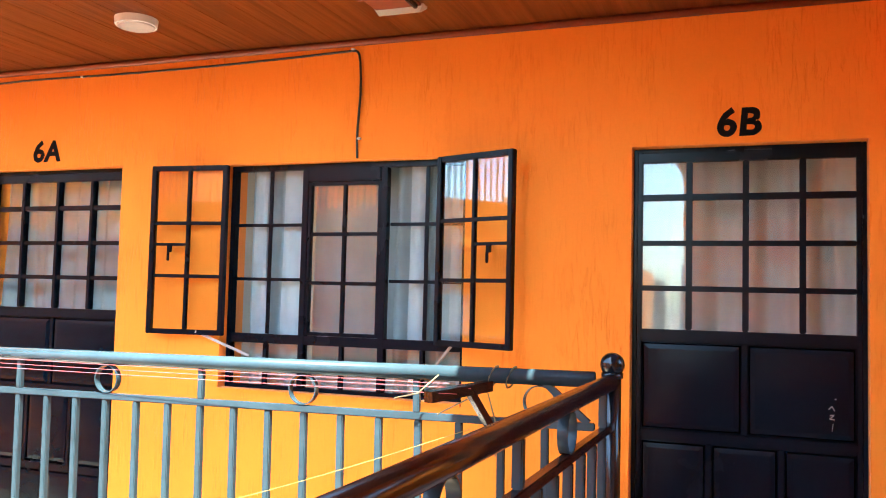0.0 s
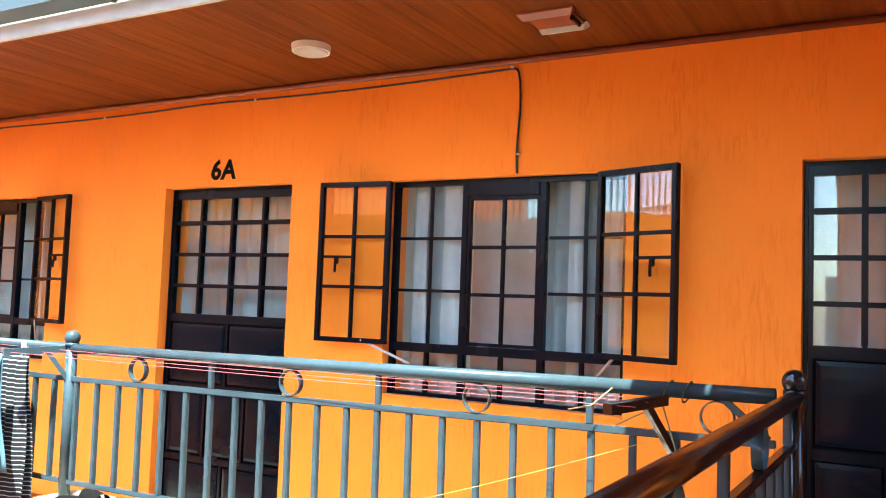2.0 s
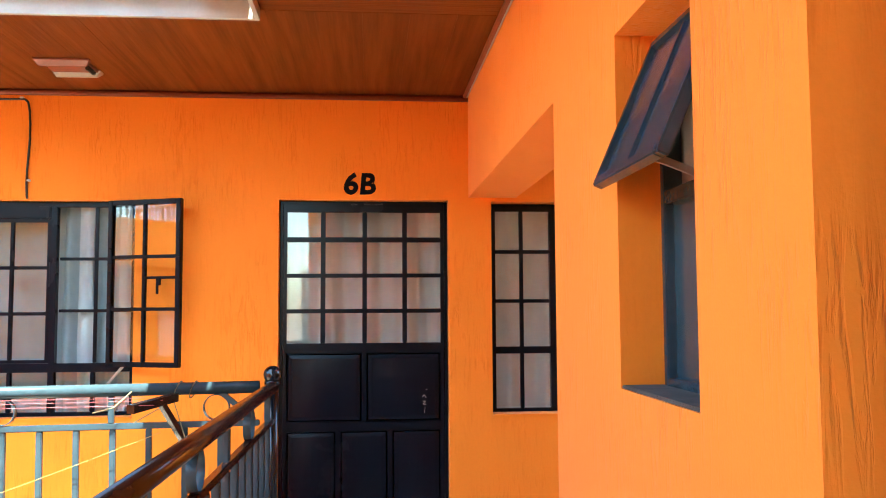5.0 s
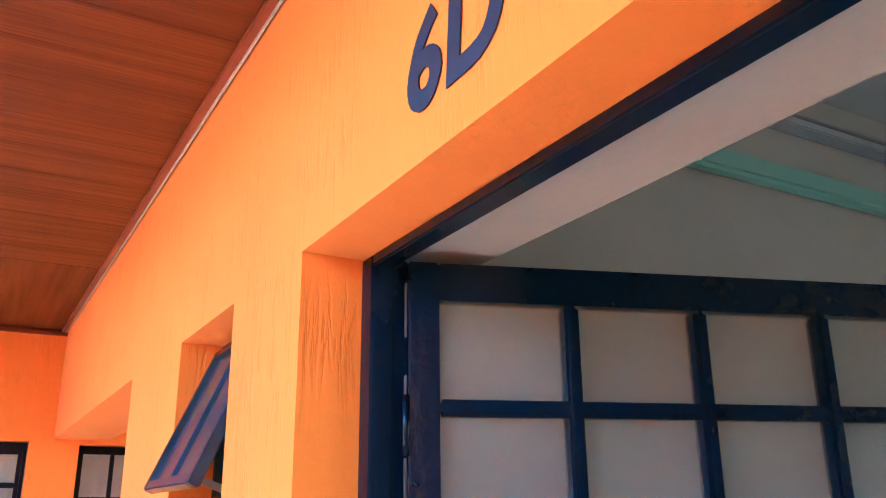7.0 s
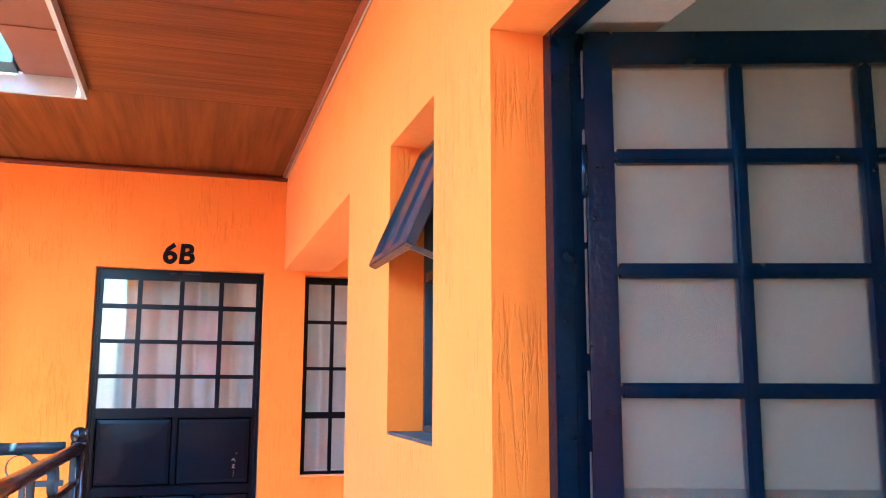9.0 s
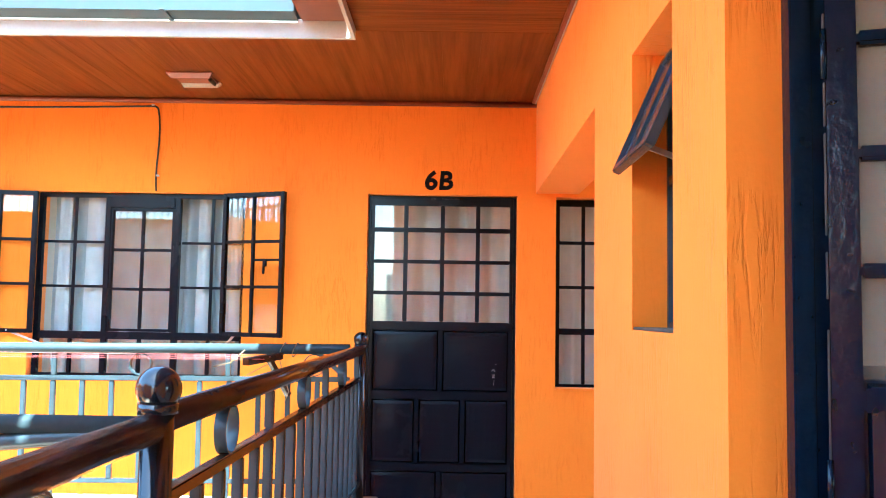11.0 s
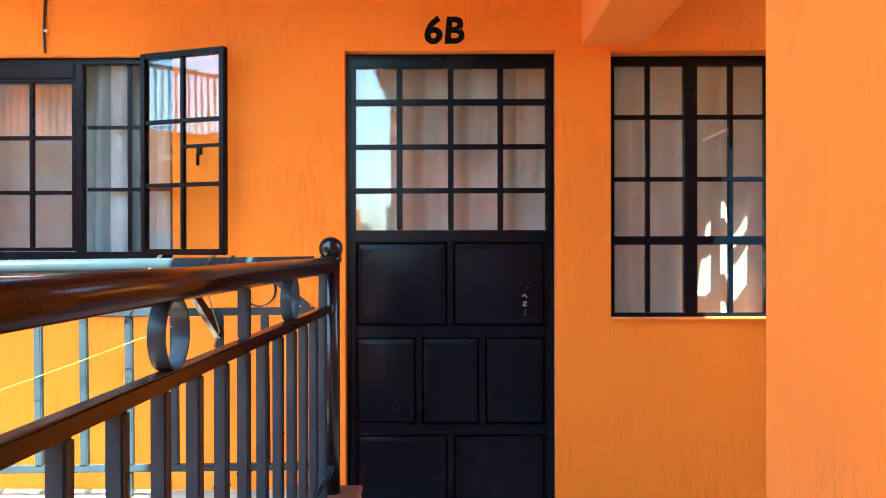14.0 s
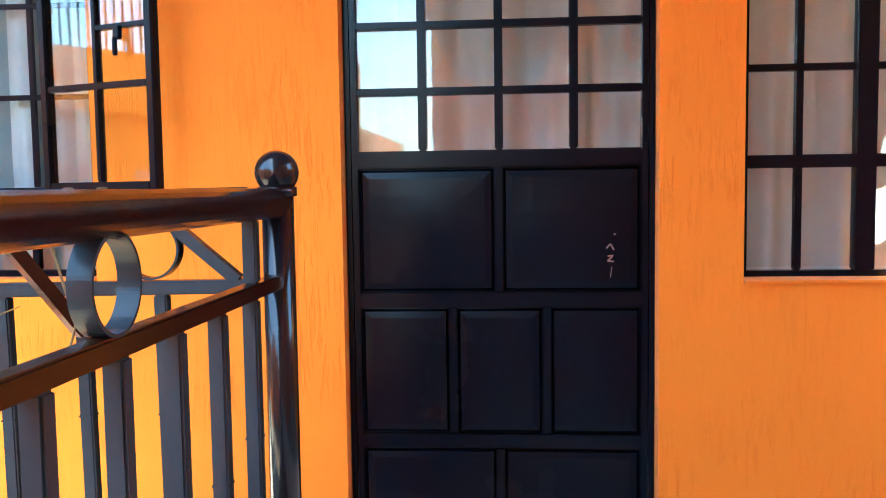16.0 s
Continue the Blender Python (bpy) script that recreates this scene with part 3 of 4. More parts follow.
while z < 2.05:
    h = 0.06 + 0.3 * flake.random()
    box(strip, -0.004, -0.001, -0.016, -0.006 + 0.006 * flake.random(), z, min(z + h, 2.07), 0.001)
    z += h + 0.012 + 0.05 * flake.random()
part("edge_strip", strip, SILL_CEMENT, d6d, "flaking pale paint along the hinge edge")
for hz in (0.35, 1.05, 1.80):
    part("hinge", tube(bmesh.new(), [(-0.004, -0.024, hz), (-0.004, -0.024, hz + 0.09)], 0.006, 12), NAVY_WORN, d6d, smooth=True)

# door numbers painted on the plaster
lettering("door_number_1", "6A", 0.115, pose(-3.885, WY - 0.002, 2.148, 90, 0, 0), BLACK, "black hand-painted number 6A above a door")
lettering("door_number_2", "6B", 0.112, pose(-0.218, WY - 0.002, 2.134, 90, 0, 0), BLACK, "black hand-painted number 6B above a door")
lettering("door_number_3", "6D", 0.125, pose(RX - 0.002, -0.19, 2.182, 90, 0, -90), BLUE_BLACK, "blue-black hand-painted number 6D above a door")


# ---- windows ----
def sash(name, w, z0, z1, label, cols=2, rows=3, parent=None, latch=0, t=0.026):
    """Glazed steel casement from x = 0 to w, with the front towards -y. latch: 1 near x = w, -1 near x = 0."""
    bm = bmesh.new()
    box(bm, 0, t, -0.016, 0.016, z0, z1, 0.003)
    box(bm, w - t, w, -0.016, 0.016, z0, z1, 0.003)
    box(bm, t, w - t, -0.016, 0.016, z0, z0 + t, 0.003)
    box(bm, t, w - t, -0.016, 0.016, z1 - t, z1, 0.003)
    d = part(name, bm, NAVY, parent, label)
    for k in range(1, cols):
        x = t + (w - 2 * t) * k / cols
        part("glazing_bar", boxed(x - 0.009, x + 0.009, -0.012, 0.012, z0 + t, z1 - t, 0.003), NAVY, d)
    for k in range(1, rows):
        z = z0 + t + (z1 - z0 - 2 * t) * k / rows
        part("glazing_bar", boxed(t, w - t, -0.013, 0.011, z - 0.009, z + 0.009, 0.003), NAVY, d)
    for i in range(cols):
        for j in range(rows):
            a, b = (t + (w - 2 * t) * q / cols for q in (i, i + 1))
            c, e = (z0 + t + (z1 - z0 - 2 * t) * q / rows for q in (j, j + 1))
            pn = part("pane", boxed(a + 0.004, b - 0.004, -0.0015, 0.0015, c + 0.004, e - 0.004), GLASS, d)
            pn.visible_shadow = False
    if latch:
        zl = z0 + (z1 - z0) * 0.53
        a, b = (w / 2, w - t) if latch > 0 else (t, w / 2)
        bm = bmesh.new()
        box(bm, a, b, -0.012, 0.010, zl - 0.007, zl + 0.007, 0.002)
        xm = a + (b - a) * 0.5
        box(bm, xm - 0.012, xm + 0.012, -0.024, -0.008, zl - 0.04, zl - 0.002, 0.003)
        box(bm, xm - 0.006, xm + 0.006, -0.034, -0.020, zl - 0.085, zl - 0.035, 0.003)
        part("latch_handle", bm, NAVY, d, "black lever latch")
    return d


def curtain(name, x0, x1, y, z0, z1, material, label, seed, waves=30.0, amp=0.042):
    bm = bmesh.new()
    r = random.Random(seed)
    n = max(8, int((x1 - x0) * 90))
    ph = r.random() * 6
    cols = []
    for i in range(n + 1):
        x = x0 + (x1 - x0) * i / n
        dy = amp * (math.sin(waves * x + ph + 1.3 * math.sin(5.1 * x + ph)) + 0.4 * math.sin(61 * x + 2 * ph))
        cols.append([bm.verts.new((x + 0.006 * math.sin(9 * z + i * 0.3), y + dy * (0.7 + 0.3 * math.sin(z * 2 + i * 0.05)), z)) for z in (z0, z0 + (z1 - z0) * 0.33, z0 + (z1 - z0) * 0.66, z1)])
    for a, b in zip(cols, cols[1:]):
        for k in range(3):
            bm.faces.new((a[k], b[k], b[k + 1], a[k + 1]))
    ob = part(name, bm, material, smooth=True)
    return tagged(ob, label, "curtain", "curtains behind the glass")


def stay(parent, a, b):
    part("stay_arm", bar(bmesh.new(), a, b, 0.008, 0.012), STEEL, parent, "pale steel stay arm")


def triple_window(name, dx):
    """Three-light steel window with its two outer casements swung open."""
    w = thing(name, "navy steel window with two outer casements open", "window")
    w["kind"] = "structure"
    x0, x1, z0, z1 = W1[0] + 0.002 + dx, W1[1] - 0.002 + dx, W1[2] + 0.002, W1[3] - 0.002
    ya, yb = WY + 0.055, WY + 0.095
    bm = bmesh.new()
    box(bm, x0, x0 + 0.028, ya, yb, z0, z1, 0.003)
    box(bm, x1 - 0.028, x1, ya, yb, z0, z1, 0.003)
    box(bm, x0 + 0.028, x1 - 0.028, ya, yb, z1 - 0.028, z1, 0.003)
    box(bm, x0 + 0.028, x1 - 0.028, ya, yb, z0, z0 + 0.03, 0.003)
    part("window_frame", bm, NAVY, w)
    part("transom", boxed(x0 + 0.029, x1 - 0.029, ya, yb, 1.19, 1.236, 0.003), NAVY, w)
    m1, m2 = -2.165 + dx, -1.735 + dx
    for m in (m1, m2):
        part("mullion", boxed(m - 0.016, m + 0.016, ya - 0.004, yb, z0 + 0.031, z1 - 0.029, 0.003), NAVY, w)
    edges = [x0 + 0.029, m1, m2, x1 - 0.029]
    # lower fixed lights
    for k in range(3):
        a, b = edges[k] + (0.0165 if k else 0), edges[k + 1] - (0.0165 if k < 2 else 0)
        c = (a + b) / 2
        part("glazing_bar", boxed(c - 0.01, c + 0.01, ya + 0.005, yb - 0.005, z0 + 0.031, 1.189, 0.003), NAVY, w)
        for p, q in ((a, c - 0.01), (c + 0.01, b)):
            pn = part("pane", boxed(p, q, WY + 0.075, WY + 0.078, z0 + 0.03, 1.19), GLASS, w)
            pn.visible_shadow = False
    # middle fixed light under a deep head
    s = sash("middle_light", m2 - m1 - 0.034, 1.238, 1.995, "fixed middle light", parent=w, t=0.017)
    s.location = (m1 + 0.017, WY + 0.07, 0)
    part("head_plate", boxed(m1 + 0.017, m2 - 0.017, ya - 0.012, yb, 1.997, z1 - 0.0285, 0.006), NAVY, w, "dark steel head plate over the middle light")
    # fixed burglar bars and inner panes in the outer bays
    for a, b in ((x0 + 0.03, m1 - 0.023), (m2 + 0.023, x1 - 0.03)):
        c = (a + b) / 2
        part("burglar_bar", boxed(c - 0.009, c + 0.009, WY + 0.082, WY + 0.094, 1.237, z1 - 0.0285, 0.002), NAVY, w)
        for k in (1, 2):
            z = 1.236 + (z1 - 1.264) * k / 3
            part("burglar_bar", boxed(a, b, WY + 0.080, WY + 0.093, z - 0.008, z + 0.008, 0.002), NAVY, w)
    right = sash("casement", 0.425, 1.222, 2.082, "open glazed casement", parent=w, latch=1)
    right.matrix_local = pose(-1.428 + dx, WY - 0.022, 0, 0, 0, -20 if dx == 0 else -9)
    left = sash("casement", 0.43, 1.222, 2.082, "open glazed casement", parent=w, latch=-1)
    left.matrix_local = pose(-2.995 + dx, WY - 0.066, 0, 0, 0, 6.0)
    stay(w, (x1 - 0.16, ya - 0.005, 1.10), (-1.33 + dx, WY - 0.062, 1.232))
    stay(w, (x0 + 0.14, ya - 0.005, 1.125), (-2.71 + dx, WY - 0.05, 1.240))
    part("window_sill", boxed(x0, x1, WY - 0.012, ya - 0.001, z0 - 0.001, z0 + 0.012, 0.003), ORANGE, w, "orange plastered sill")
    return w


triple_window("window_1", 0)
triple_window("window_2", SHIFT)
for dx, sd in ((0, 3), (SHIFT, 9)):
    curtain("curtain", -2.56 + dx, -2.20 + dx, WY + 0.19, 0.9, 2.16, CURTAIN, "grey-white curtain in soft folds", sd)
    curtain("curtain", -2.20 + dx, -1.72 + dx, WY + 0.23, 0.9, 2.16, CURTAIN, "sheer grey-white curtain behind the middle light", sd + 1, 12, 0.01)
    curtain("curtain", -1.72 + dx, -1.33 + dx, WY + 0.19, 0.9, 2.16, CURTAIN, "grey-white curtain in soft folds", sd + 2)
# added pale strips imitate curtain folds lit from behind
for dx, sd in ((0, 31), (SHIFT, 37)):
    for a, b in ((-2.50, -2.42), (-2.325, -2.215), (-1.63, -1.55), (-1.42, -1.345)):
        curtain("curtain", a + dx, b + dx, WY + 0.128, 0.9, 2.14, CURTAIN_BACKLIT, "added paler drape standing in for a backlit curtain fold", sd, 60, 0.012)
curtain("curtain", -0.55, 0.34, WY + 0.21, 0.7, 2.16, CURTAIN_WARM, "cream curtain behind the door glass", 21, 26, 0.05)
curtain("curtain", -4.24, -3.27, WY + 0.21, 0.7, 2.16, CURTAIN, "grey-white curtain behind the door glass", 22, 24)
curtain("curtain", 0.58, 1.34, WY + 0.235, 0.85, 2.16, CURTAIN_WARM, "cream curtain in soft folds", 23, 34, 0.05)

# passage window: two lights of two columns over low lights
w2 = thing("window_3", "navy steel window with sixteen small panes", "window")
w2["kind"] = "structure"
x0, x1, z0, z1 = W2[0] + 0.002, W2[1] - 0.002, W2[2] + 0.002, W2[3] - 0.002
ya, yb = WY + 0.10, WY + 0.14
bm = bmesh.new()
box(bm, x0, x0 + 0.034, ya, yb, z0, z1, 0.003)
box(bm, x1 - 0.05, x1, ya, yb, z0, z1, 0.003)
box(bm, x0 + 0.024, x1 - 0.05, ya, yb, z1 - 0.04, z1, 0.003)
box(bm, x0 + 0.024, x1 - 0.05, ya, yb, z0, z0 + 0.025, 0.003)
part("window_frame", bm, NAVY, w2)
part("mullion", boxed(0.928, 0.984, ya - 0.004, yb, z0 + 0.026, z1 - 0.041, 0.003), NAVY, w2)
part("transom", boxed(x0 + 0.025, x1 - 0.051, ya - 0.003, yb - 0.002, 1.262, 1.30, 0.003), NAVY, w2)
for a, b in ((x0 + 0.0245, 0.9245), (0.9855, x1 - 0.0505)):
    c = (a + b) / 2
    part("glazing_bar", boxed(c - 0.01, c + 0.01, ya + 0.004, yb - 0.006, z0 + 0.026, z1 - 0.041, 0.003), NAVY, w2)
    levels = [z0 + 0.025, 1.281, 1.552, 1.826, z1 - 0.04]
    for z in levels[2:4]:
        part("glazing_bar", boxed(a, b, ya + 0.002, yb - 0.008, z - 0.01, z + 0.01, 0.003), NAVY, w2)
    for lo, hi in zip(levels, levels[1:]):
        for p, q in ((a, c - 0.01), (c + 0.01, b)):
            pn = part("pane", boxed(p, q, WY + 0.122, WY + 0.125, lo + 0.01, hi - 0.01), GLASS, w2)
            pn.visible_shadow = False
part("stay_arm", bar(bmesh.new(), (1.00, ya - 0.012, 1.72), (1.12, ya + 0.02, 1.775), 0.01, 0.012), STEEL, w2, "rusty stay arm")
part("window_sill", boxed(x0, x1, WY - 0.01, ya - 0.001, z0 - 0.001, z0 + 0.008, 0.002), ORANGE, w2, "orange plastered sill")

# vent window in the side wall with its flap propped open
vw = thing("window_4", "small vent window with its frosted flap propped open", "window")
vw["kind"] = "structure"
bm = bmesh.new()
xa, xb = 0.555, 0.598
box(bm, xa, xb, VENT[0] + 0.001, VENT[0] + 0.022, VENT[2] + 0.001, VENT[3] - 0.001, 0.003)
box(bm, xa, xb, VENT[1] - 0.022, VENT[1] - 0.001, VENT[2] + 0.001, VENT[3] - 0.001, 0.003)
box(bm, xa, xb, VENT[0] + 0.022, VENT[1] - 0.022, VENT[2] + 0.001, VENT[2] + 0.024, 0.003)
box(bm, xa, xb, VENT[0] + 0.022, VENT[1] - 0.022, VENT[3] - 0.024, VENT[3] - 0.001, 0.003)
box(bm, xa, xb, VENT[0] + 0.022, VENT[1] - 0.022, 1.735, 1.765, 0.003)
part("window_frame", bm, RAIL, vw)
part("pane", boxed(0.576, 0.58, VENT[0] + 0.022, VENT[1] - 0.022, VENT[2] + 0.024, 1.735), FROST, vw, "frosted lower pane")
bm = bmesh.new()
L = 0.347
box(bm, -0.012, 0.012, VENT[0] + 0.012, VENT[0] + 0.034, -L, 0, 0.003)
box(bm, -0.012, 0.012, VENT[1] - 0.034, VENT[1] - 0.012, -L, 0, 0.003)
box(bm, -0.012, 0.012, VENT[0] + 0.034, VENT[1] - 0.034, -L, -L + 0.022, 0.003)
box(bm, -0.012, 0.012, VENT[0] + 0.034, VENT[1] - 0.034, -0.022, 0, 0.003)
ym = (VENT[0] + VENT[1]) / 2
box(bm, -0.008, 0.010, ym - 0.008, ym + 0.008, -L + 0.022, -0.022, 0.003)
flap = part("flap", bm, RAIL, vw, "frosted flap with steel edge, propped outwards")
part("pane", boxed(-0.002, 0.002, VENT[0] + 0.034, VENT[1] - 0.034, -L + 0.022, -0.022), FROST, flap)
flap.matrix_local = pose(0.55, 0, 2.09, 0, 23.5, 0)
part("stay_arm", bar(bmesh.new(), (0.56, 0.70, 1.75), (0.425, 0.70, 1.80), 0.008, 0.014), STEEL, vw, "rusty stay arm")
part("window_sill", boxed(RX + 0.002, xa - 0.001, VENT[0] + 0.001, VENT[1] - 0.001, VENT[2] + 0.0005, VENT[2] + 0.008, 0.002), SILL_CEMENT, vw, "bare cement sill")


# ---- railings ----
def railing(name, axis, fixed, a, b, label, posts, uprights, rings, top=RAIL, pitch=0.1435, balls=(), radius=0.025, ring_z=1.110, mid=1.044, dark=None):
    """Steel railing along x (axis 0) or y (axis 1) at the fixed other coordinate."""
    d = thing(name, label, "railing")
    P = (lambda u, z: (u, fixed, z)) if axis == 0 else (lambda u, z: (fixed, u, z))

    def rod(u, z0, z1, half):
        if axis == 0:
            return boxed(u - half, u + half, fixed - half, fixed + half, z0, z1, 0.003)
        return boxed(fixed - half, fixed + half, u - half, u + half, z0, z1, 0.003)

    def flat(z0, z1, half):
        if axis == 0:
            return boxed(a, b, fixed - half, fixed + half, z0, z1, 0.003)
        return boxed(fixed - half, fixed + half, a, b, z0, z1, 0.003)

    part("handrail", tube(bmesh.new(), [P(a, 1.187), P(b, 1.187)], radius, 20), top, d, smooth=True)
    part("middle_bar", flat(mid - 0.012, mid + 0.012, 0.013), top, d)
    part("bottom_bar", flat(0.552, 0.574, 0.012), RAIL, d)
    for u in posts:
        part("post", tube(bmesh.new(), [P(u, CURB - 0.012), P(u, 1.215)], 0.027, 18), dark or RAIL, d, smooth=True)
    for u in balls:
        bm = ball(bmesh.new(), P(u, 1.238), 0.037)
        tube(bm, [P(u, 1.198), P(u, 1.214)], 0.033, 18)
        part("ball_finial", bm, dark or RAIL, d, smooth=True)
    for u in uprights:
        part("upright", rod(u, mid + 0.0122, 1.165, 0.011), RAIL, d)
        part("upright_foot", rod(u, CURB - 0.012, 0.5515, 0.012), RAIL, d)
    for u in rings:
        part("ring", hoop(bmesh.new(), P(u, ring_z), 0.0525, 0.0125, 1 - axis), RAIL, d, smooth=False)
    start = uprights[0] if uprights else a
    k = math.ceil((a + 0.03 - start) / pitch)
    while start + k * pitch < b - 0.03:
        u = start + k * pitch
        if not any(abs(u - q) < 0.04 for q in posts):
            bm = rod(u, 0.5742, mid - 0.0122, 0.0115)
            zc = 0.82 + 0.012 * math.sin(k * 2.7)
            weld = (u - 0.0121, u + 0.0121, fixed - 0.0121, fixed + 0.0121) if axis == 0 else (fixed - 0.0121, fixed + 0.0121, u - 0.0121, u + 0.0121)
            box(bm, *weld, zc, zc + 0.003)
            part("baluster", bm, RAIL, d)
        k += 1
    return d


wr = railing("walkway_railing", 1, -0.47, 0.03, 2.72, "dark glossy steel railing with rings and ball finials", (0.03, 2.72), (0.83, 1.70, 2.57), (0.44, 1.297, 2.115), HANDRAIL, 0.1445, (0.03, 2.72), ring_z=1.119, mid=1.056, dark=NAVY_POST)
gr = railing("gallery_railing", 0, 2.72, -3.665, -0.51, "sunlit grey-green steel railing with rings", (-3.665,), (-2.772, -1.927, -1.092), (-3.212, -2.345, -1.511, -0.68), RAIL, 0.1405, (-3.665,))
far_rail = railing("gallery_railing_far", 0, 2.69, -8.1, -3.69, "grey-green steel railing beyond the post", (-6.0,), (-4.5, -5.2), (-4.1, -4.9), RAIL, 0.1425)
far_rail.location.z = -0.02
railing("walkway_railing_near", 1, -0.51, -4.9, -0.002, "dark glossy steel railing along the walkway", (-2.6,), (-0.83, -1.7), (-0.39, -1.26), HANDRAIL, 0.1445, (-2.6,), ring_z=1.119, mid=1.056, dark=NAVY_POST)
br = railing("stair_railing", 0, 0.03, -1.6, -0.515, "dark flat-topped steel stair railing", (-1.6,), (-1.05,), (), RAIL, 0.1435, (-1.6,), 0.016)
arc = [(-0.515 - 0.02 - 0.5 * math.sin(q * 0.157), 0.03, 1.055 + 0.115 * math.cos(q * 0.157)) for q in range(11)]
part("scroll_bar", tube(bmesh.new(), arc, 0.014, 10), RAIL, br, smooth=True)
setting(part("curb_stair", boxed(-1.7, -0.599, -0.08, 0.13, 0.0, CURB, 0.006), ORANGE), "low orange kerb wall beside the stair", "kerb")
setting(part("floor_stair_landing", boxed(-1.7, -0.581, -0.9, -0.081, -0.18, 0.0), TILE), "pale beige stair landing floor", "floor")

# both railings stand slightly out of true
wr.matrix_world = Matrix.Translation((-0.47, 2.72, 0.010)) @ Matrix.Rotation(-0.0149, 4, "Z") @ Matrix.Translation((0.47, -2.72, 0))
part("corner_brace", bar(bmesh.new(), (-0.665, 2.72, 1.172), (-0.53, 2.72, 1.054), 0.022, 0.02), RAIL, gr)
gr.matrix_world = Matrix.Translation((-0.5, 2.72, 0.013)) @ Matrix.Rotation(0.010, 4, "Z") @ Matrix.Rotation(-0.0105, 4, "Y") @ Matrix.Translation((0.5, -2.72, 0))

# clothes-line brackets and lines
def bracket(x, lean, label, paint=RAIL):
    d = thing("clothesline_bracket", label, "bracket", "clothes-line brackets")
    part("arm", bar(bmesh.new(), (x, 2.69, 1.165), (x - lean * 0.10, 2.42, 1.150), 0.032, 0.032), paint, d)
    part("strut", bar(bmesh.new(), (x - lean * 0.03, 2.60, 1.148), (x + lean * 0.04, 2.70, 0.98), 0.026, 0.022), paint, d)
    return d


bracket(-0.85, 1, "brown steel clothes-line bracket tied to the railing", HANDRAIL)
bracket(-3.70, 1, "grey steel clothes-line bracket beside the post")
bracket(-5.60, 1, "grey steel clothes-line bracket on the far railing")
for k, (y, sag) in enumerate(((2.64, 0.01), (2.57, 0.016), (2.44, 0.012))):
    pts = [(-5.65 + 4.78 * q / 24, y, 1.170 - 0.004 * k - sag * 4 * (q / 24) * (1 - q / 24)) for q in range(25)]
    tagged(part("clothes_line", tube(bmesh.new(), pts, 0.0009, 6), RED_LINE, smooth=True), "thin red nylon clothes line", "clothes line", "clothes lines")
bm = bmesh.new()
for z in (1.150, 1.19):
    for q in range(2):
        c = -0.845 + 0.06 * q
        ringp = [(c + 0.012 * math.sin(a * 0.7), 2.72 + 0.034 * math.cos(a * 0.63), 1.193 + 0.034 * math.sin(a * 0.63)) for a in range(11)]
        tube(bm, ringp, 0.003, 5)
tube(bm, [(-0.84, 2.685, 1.16), (-0.93, 2.62, 1.11), (-0.98, 2.58, 1.08)], 0.0025, 5)
tube(bm, [(-0.86, 2.685, 1.17), (-0.80, 2.66, 1.00), (-0.82, 2.67, 0.95)], 0.0025, 5)
tube(bm, [(-1.02, 2.69, 1.19), (-1.08, 2.66, 1.13), (-1.16, 2.66, 1.11)], 0.0025, 5)
tagged(part("rope_tie", bm, ROPE, smooth=True), "frayed straw rope knotted round the railing", "rope")
bm = bmesh.new()
tube(bm, [(-2.3 + 1.40 * q / 16, 2.668, 0.56 + 0.47 * q / 16 - 0.02 * math.sin(math.pi * q / 16)) for q in range(17)], 0.0013, 6)
tagged(part("slack_rope", bm, YELLOW_ROPE, smooth=True), "slack yellow rope tied across the railing", "rope")



def hanging(name, x0, x1, y, z0, z1, material, label, seed, flare=0.0):
    """A garment folded over a line: two wavy layers with an uneven hem."""
    r = random.Random(seed)
    bm = bmesh.new()
    n, m = 22, 14
    ph = r.random() * 6
    grid = []
    for j in range(2 * m + 1):
        v = abs(j - m) / m
        side = 1 if j < m else -1
        row = []
        for i in range(n + 1):
            u = i / n
            fold = 0.018 * math.sin(9 * u + ph + 2 * v) * v + 0.008 * math.sin(23 * u + 3 * ph)
            x = x0 + (x1 - x0) * u + flare * v * (u - 0.4) + 0.01 * math.sin(7 * v + ph)
            hem = 0.02 * math.sin(5 * u + ph) + (0.05 if side > 0 else 0.0)
            row.append(bm.verts.new((x, y + side * (0.006 + 0.022 * v) * -1 + fold, z1 - (z1 - z0 - hem) * v)))
        grid.append(row)
    for a, b in zip(grid, grid[1:]):
        for k in range(n):
            bm.faces.new((a[k], a[k + 1], b[k + 1], b[k]))
    ob = part(name, bm, material, smooth=True)
    so = ob.modifiers.new("thick", "SOLIDIFY")
    so.thickness = 0.003
    return tagged(ob, label, "laundry", "clothes on the line")


jeans = hanging("denim_garment", -4.27, -3.86, 2.44, 0.60, 1.135, DENIM, "pale blue denim garment drying on the line", 4, 0.10)
for u, w in ((-4.075, 0.002), (-3.93, 0.002)):
    part("seam", bar(bmesh.new(), (u, 2.404, 1.12), (u + 0.03, 2.392, 0.625), w, 0.003), DENIM_DARK, jeans, "stitched blue seam")
part("hem", boxed(-4.30, -3.82, 2.395, 2.402, 0.612, 0.624), DENIM_DARK, jeans, "darker blue hem band")
hanging("striped_garment", -4.08, -3.83, 2.57, 0.38, 1.140, STRIPED, "black and white striped knit drying on the line", 5, 0.06)
hanging("denim_trousers", -4.62, -4.32, 2.44, 0.56, 1.155, DENIM_DARK, "dark blue denim trousers drying on the line", 6)
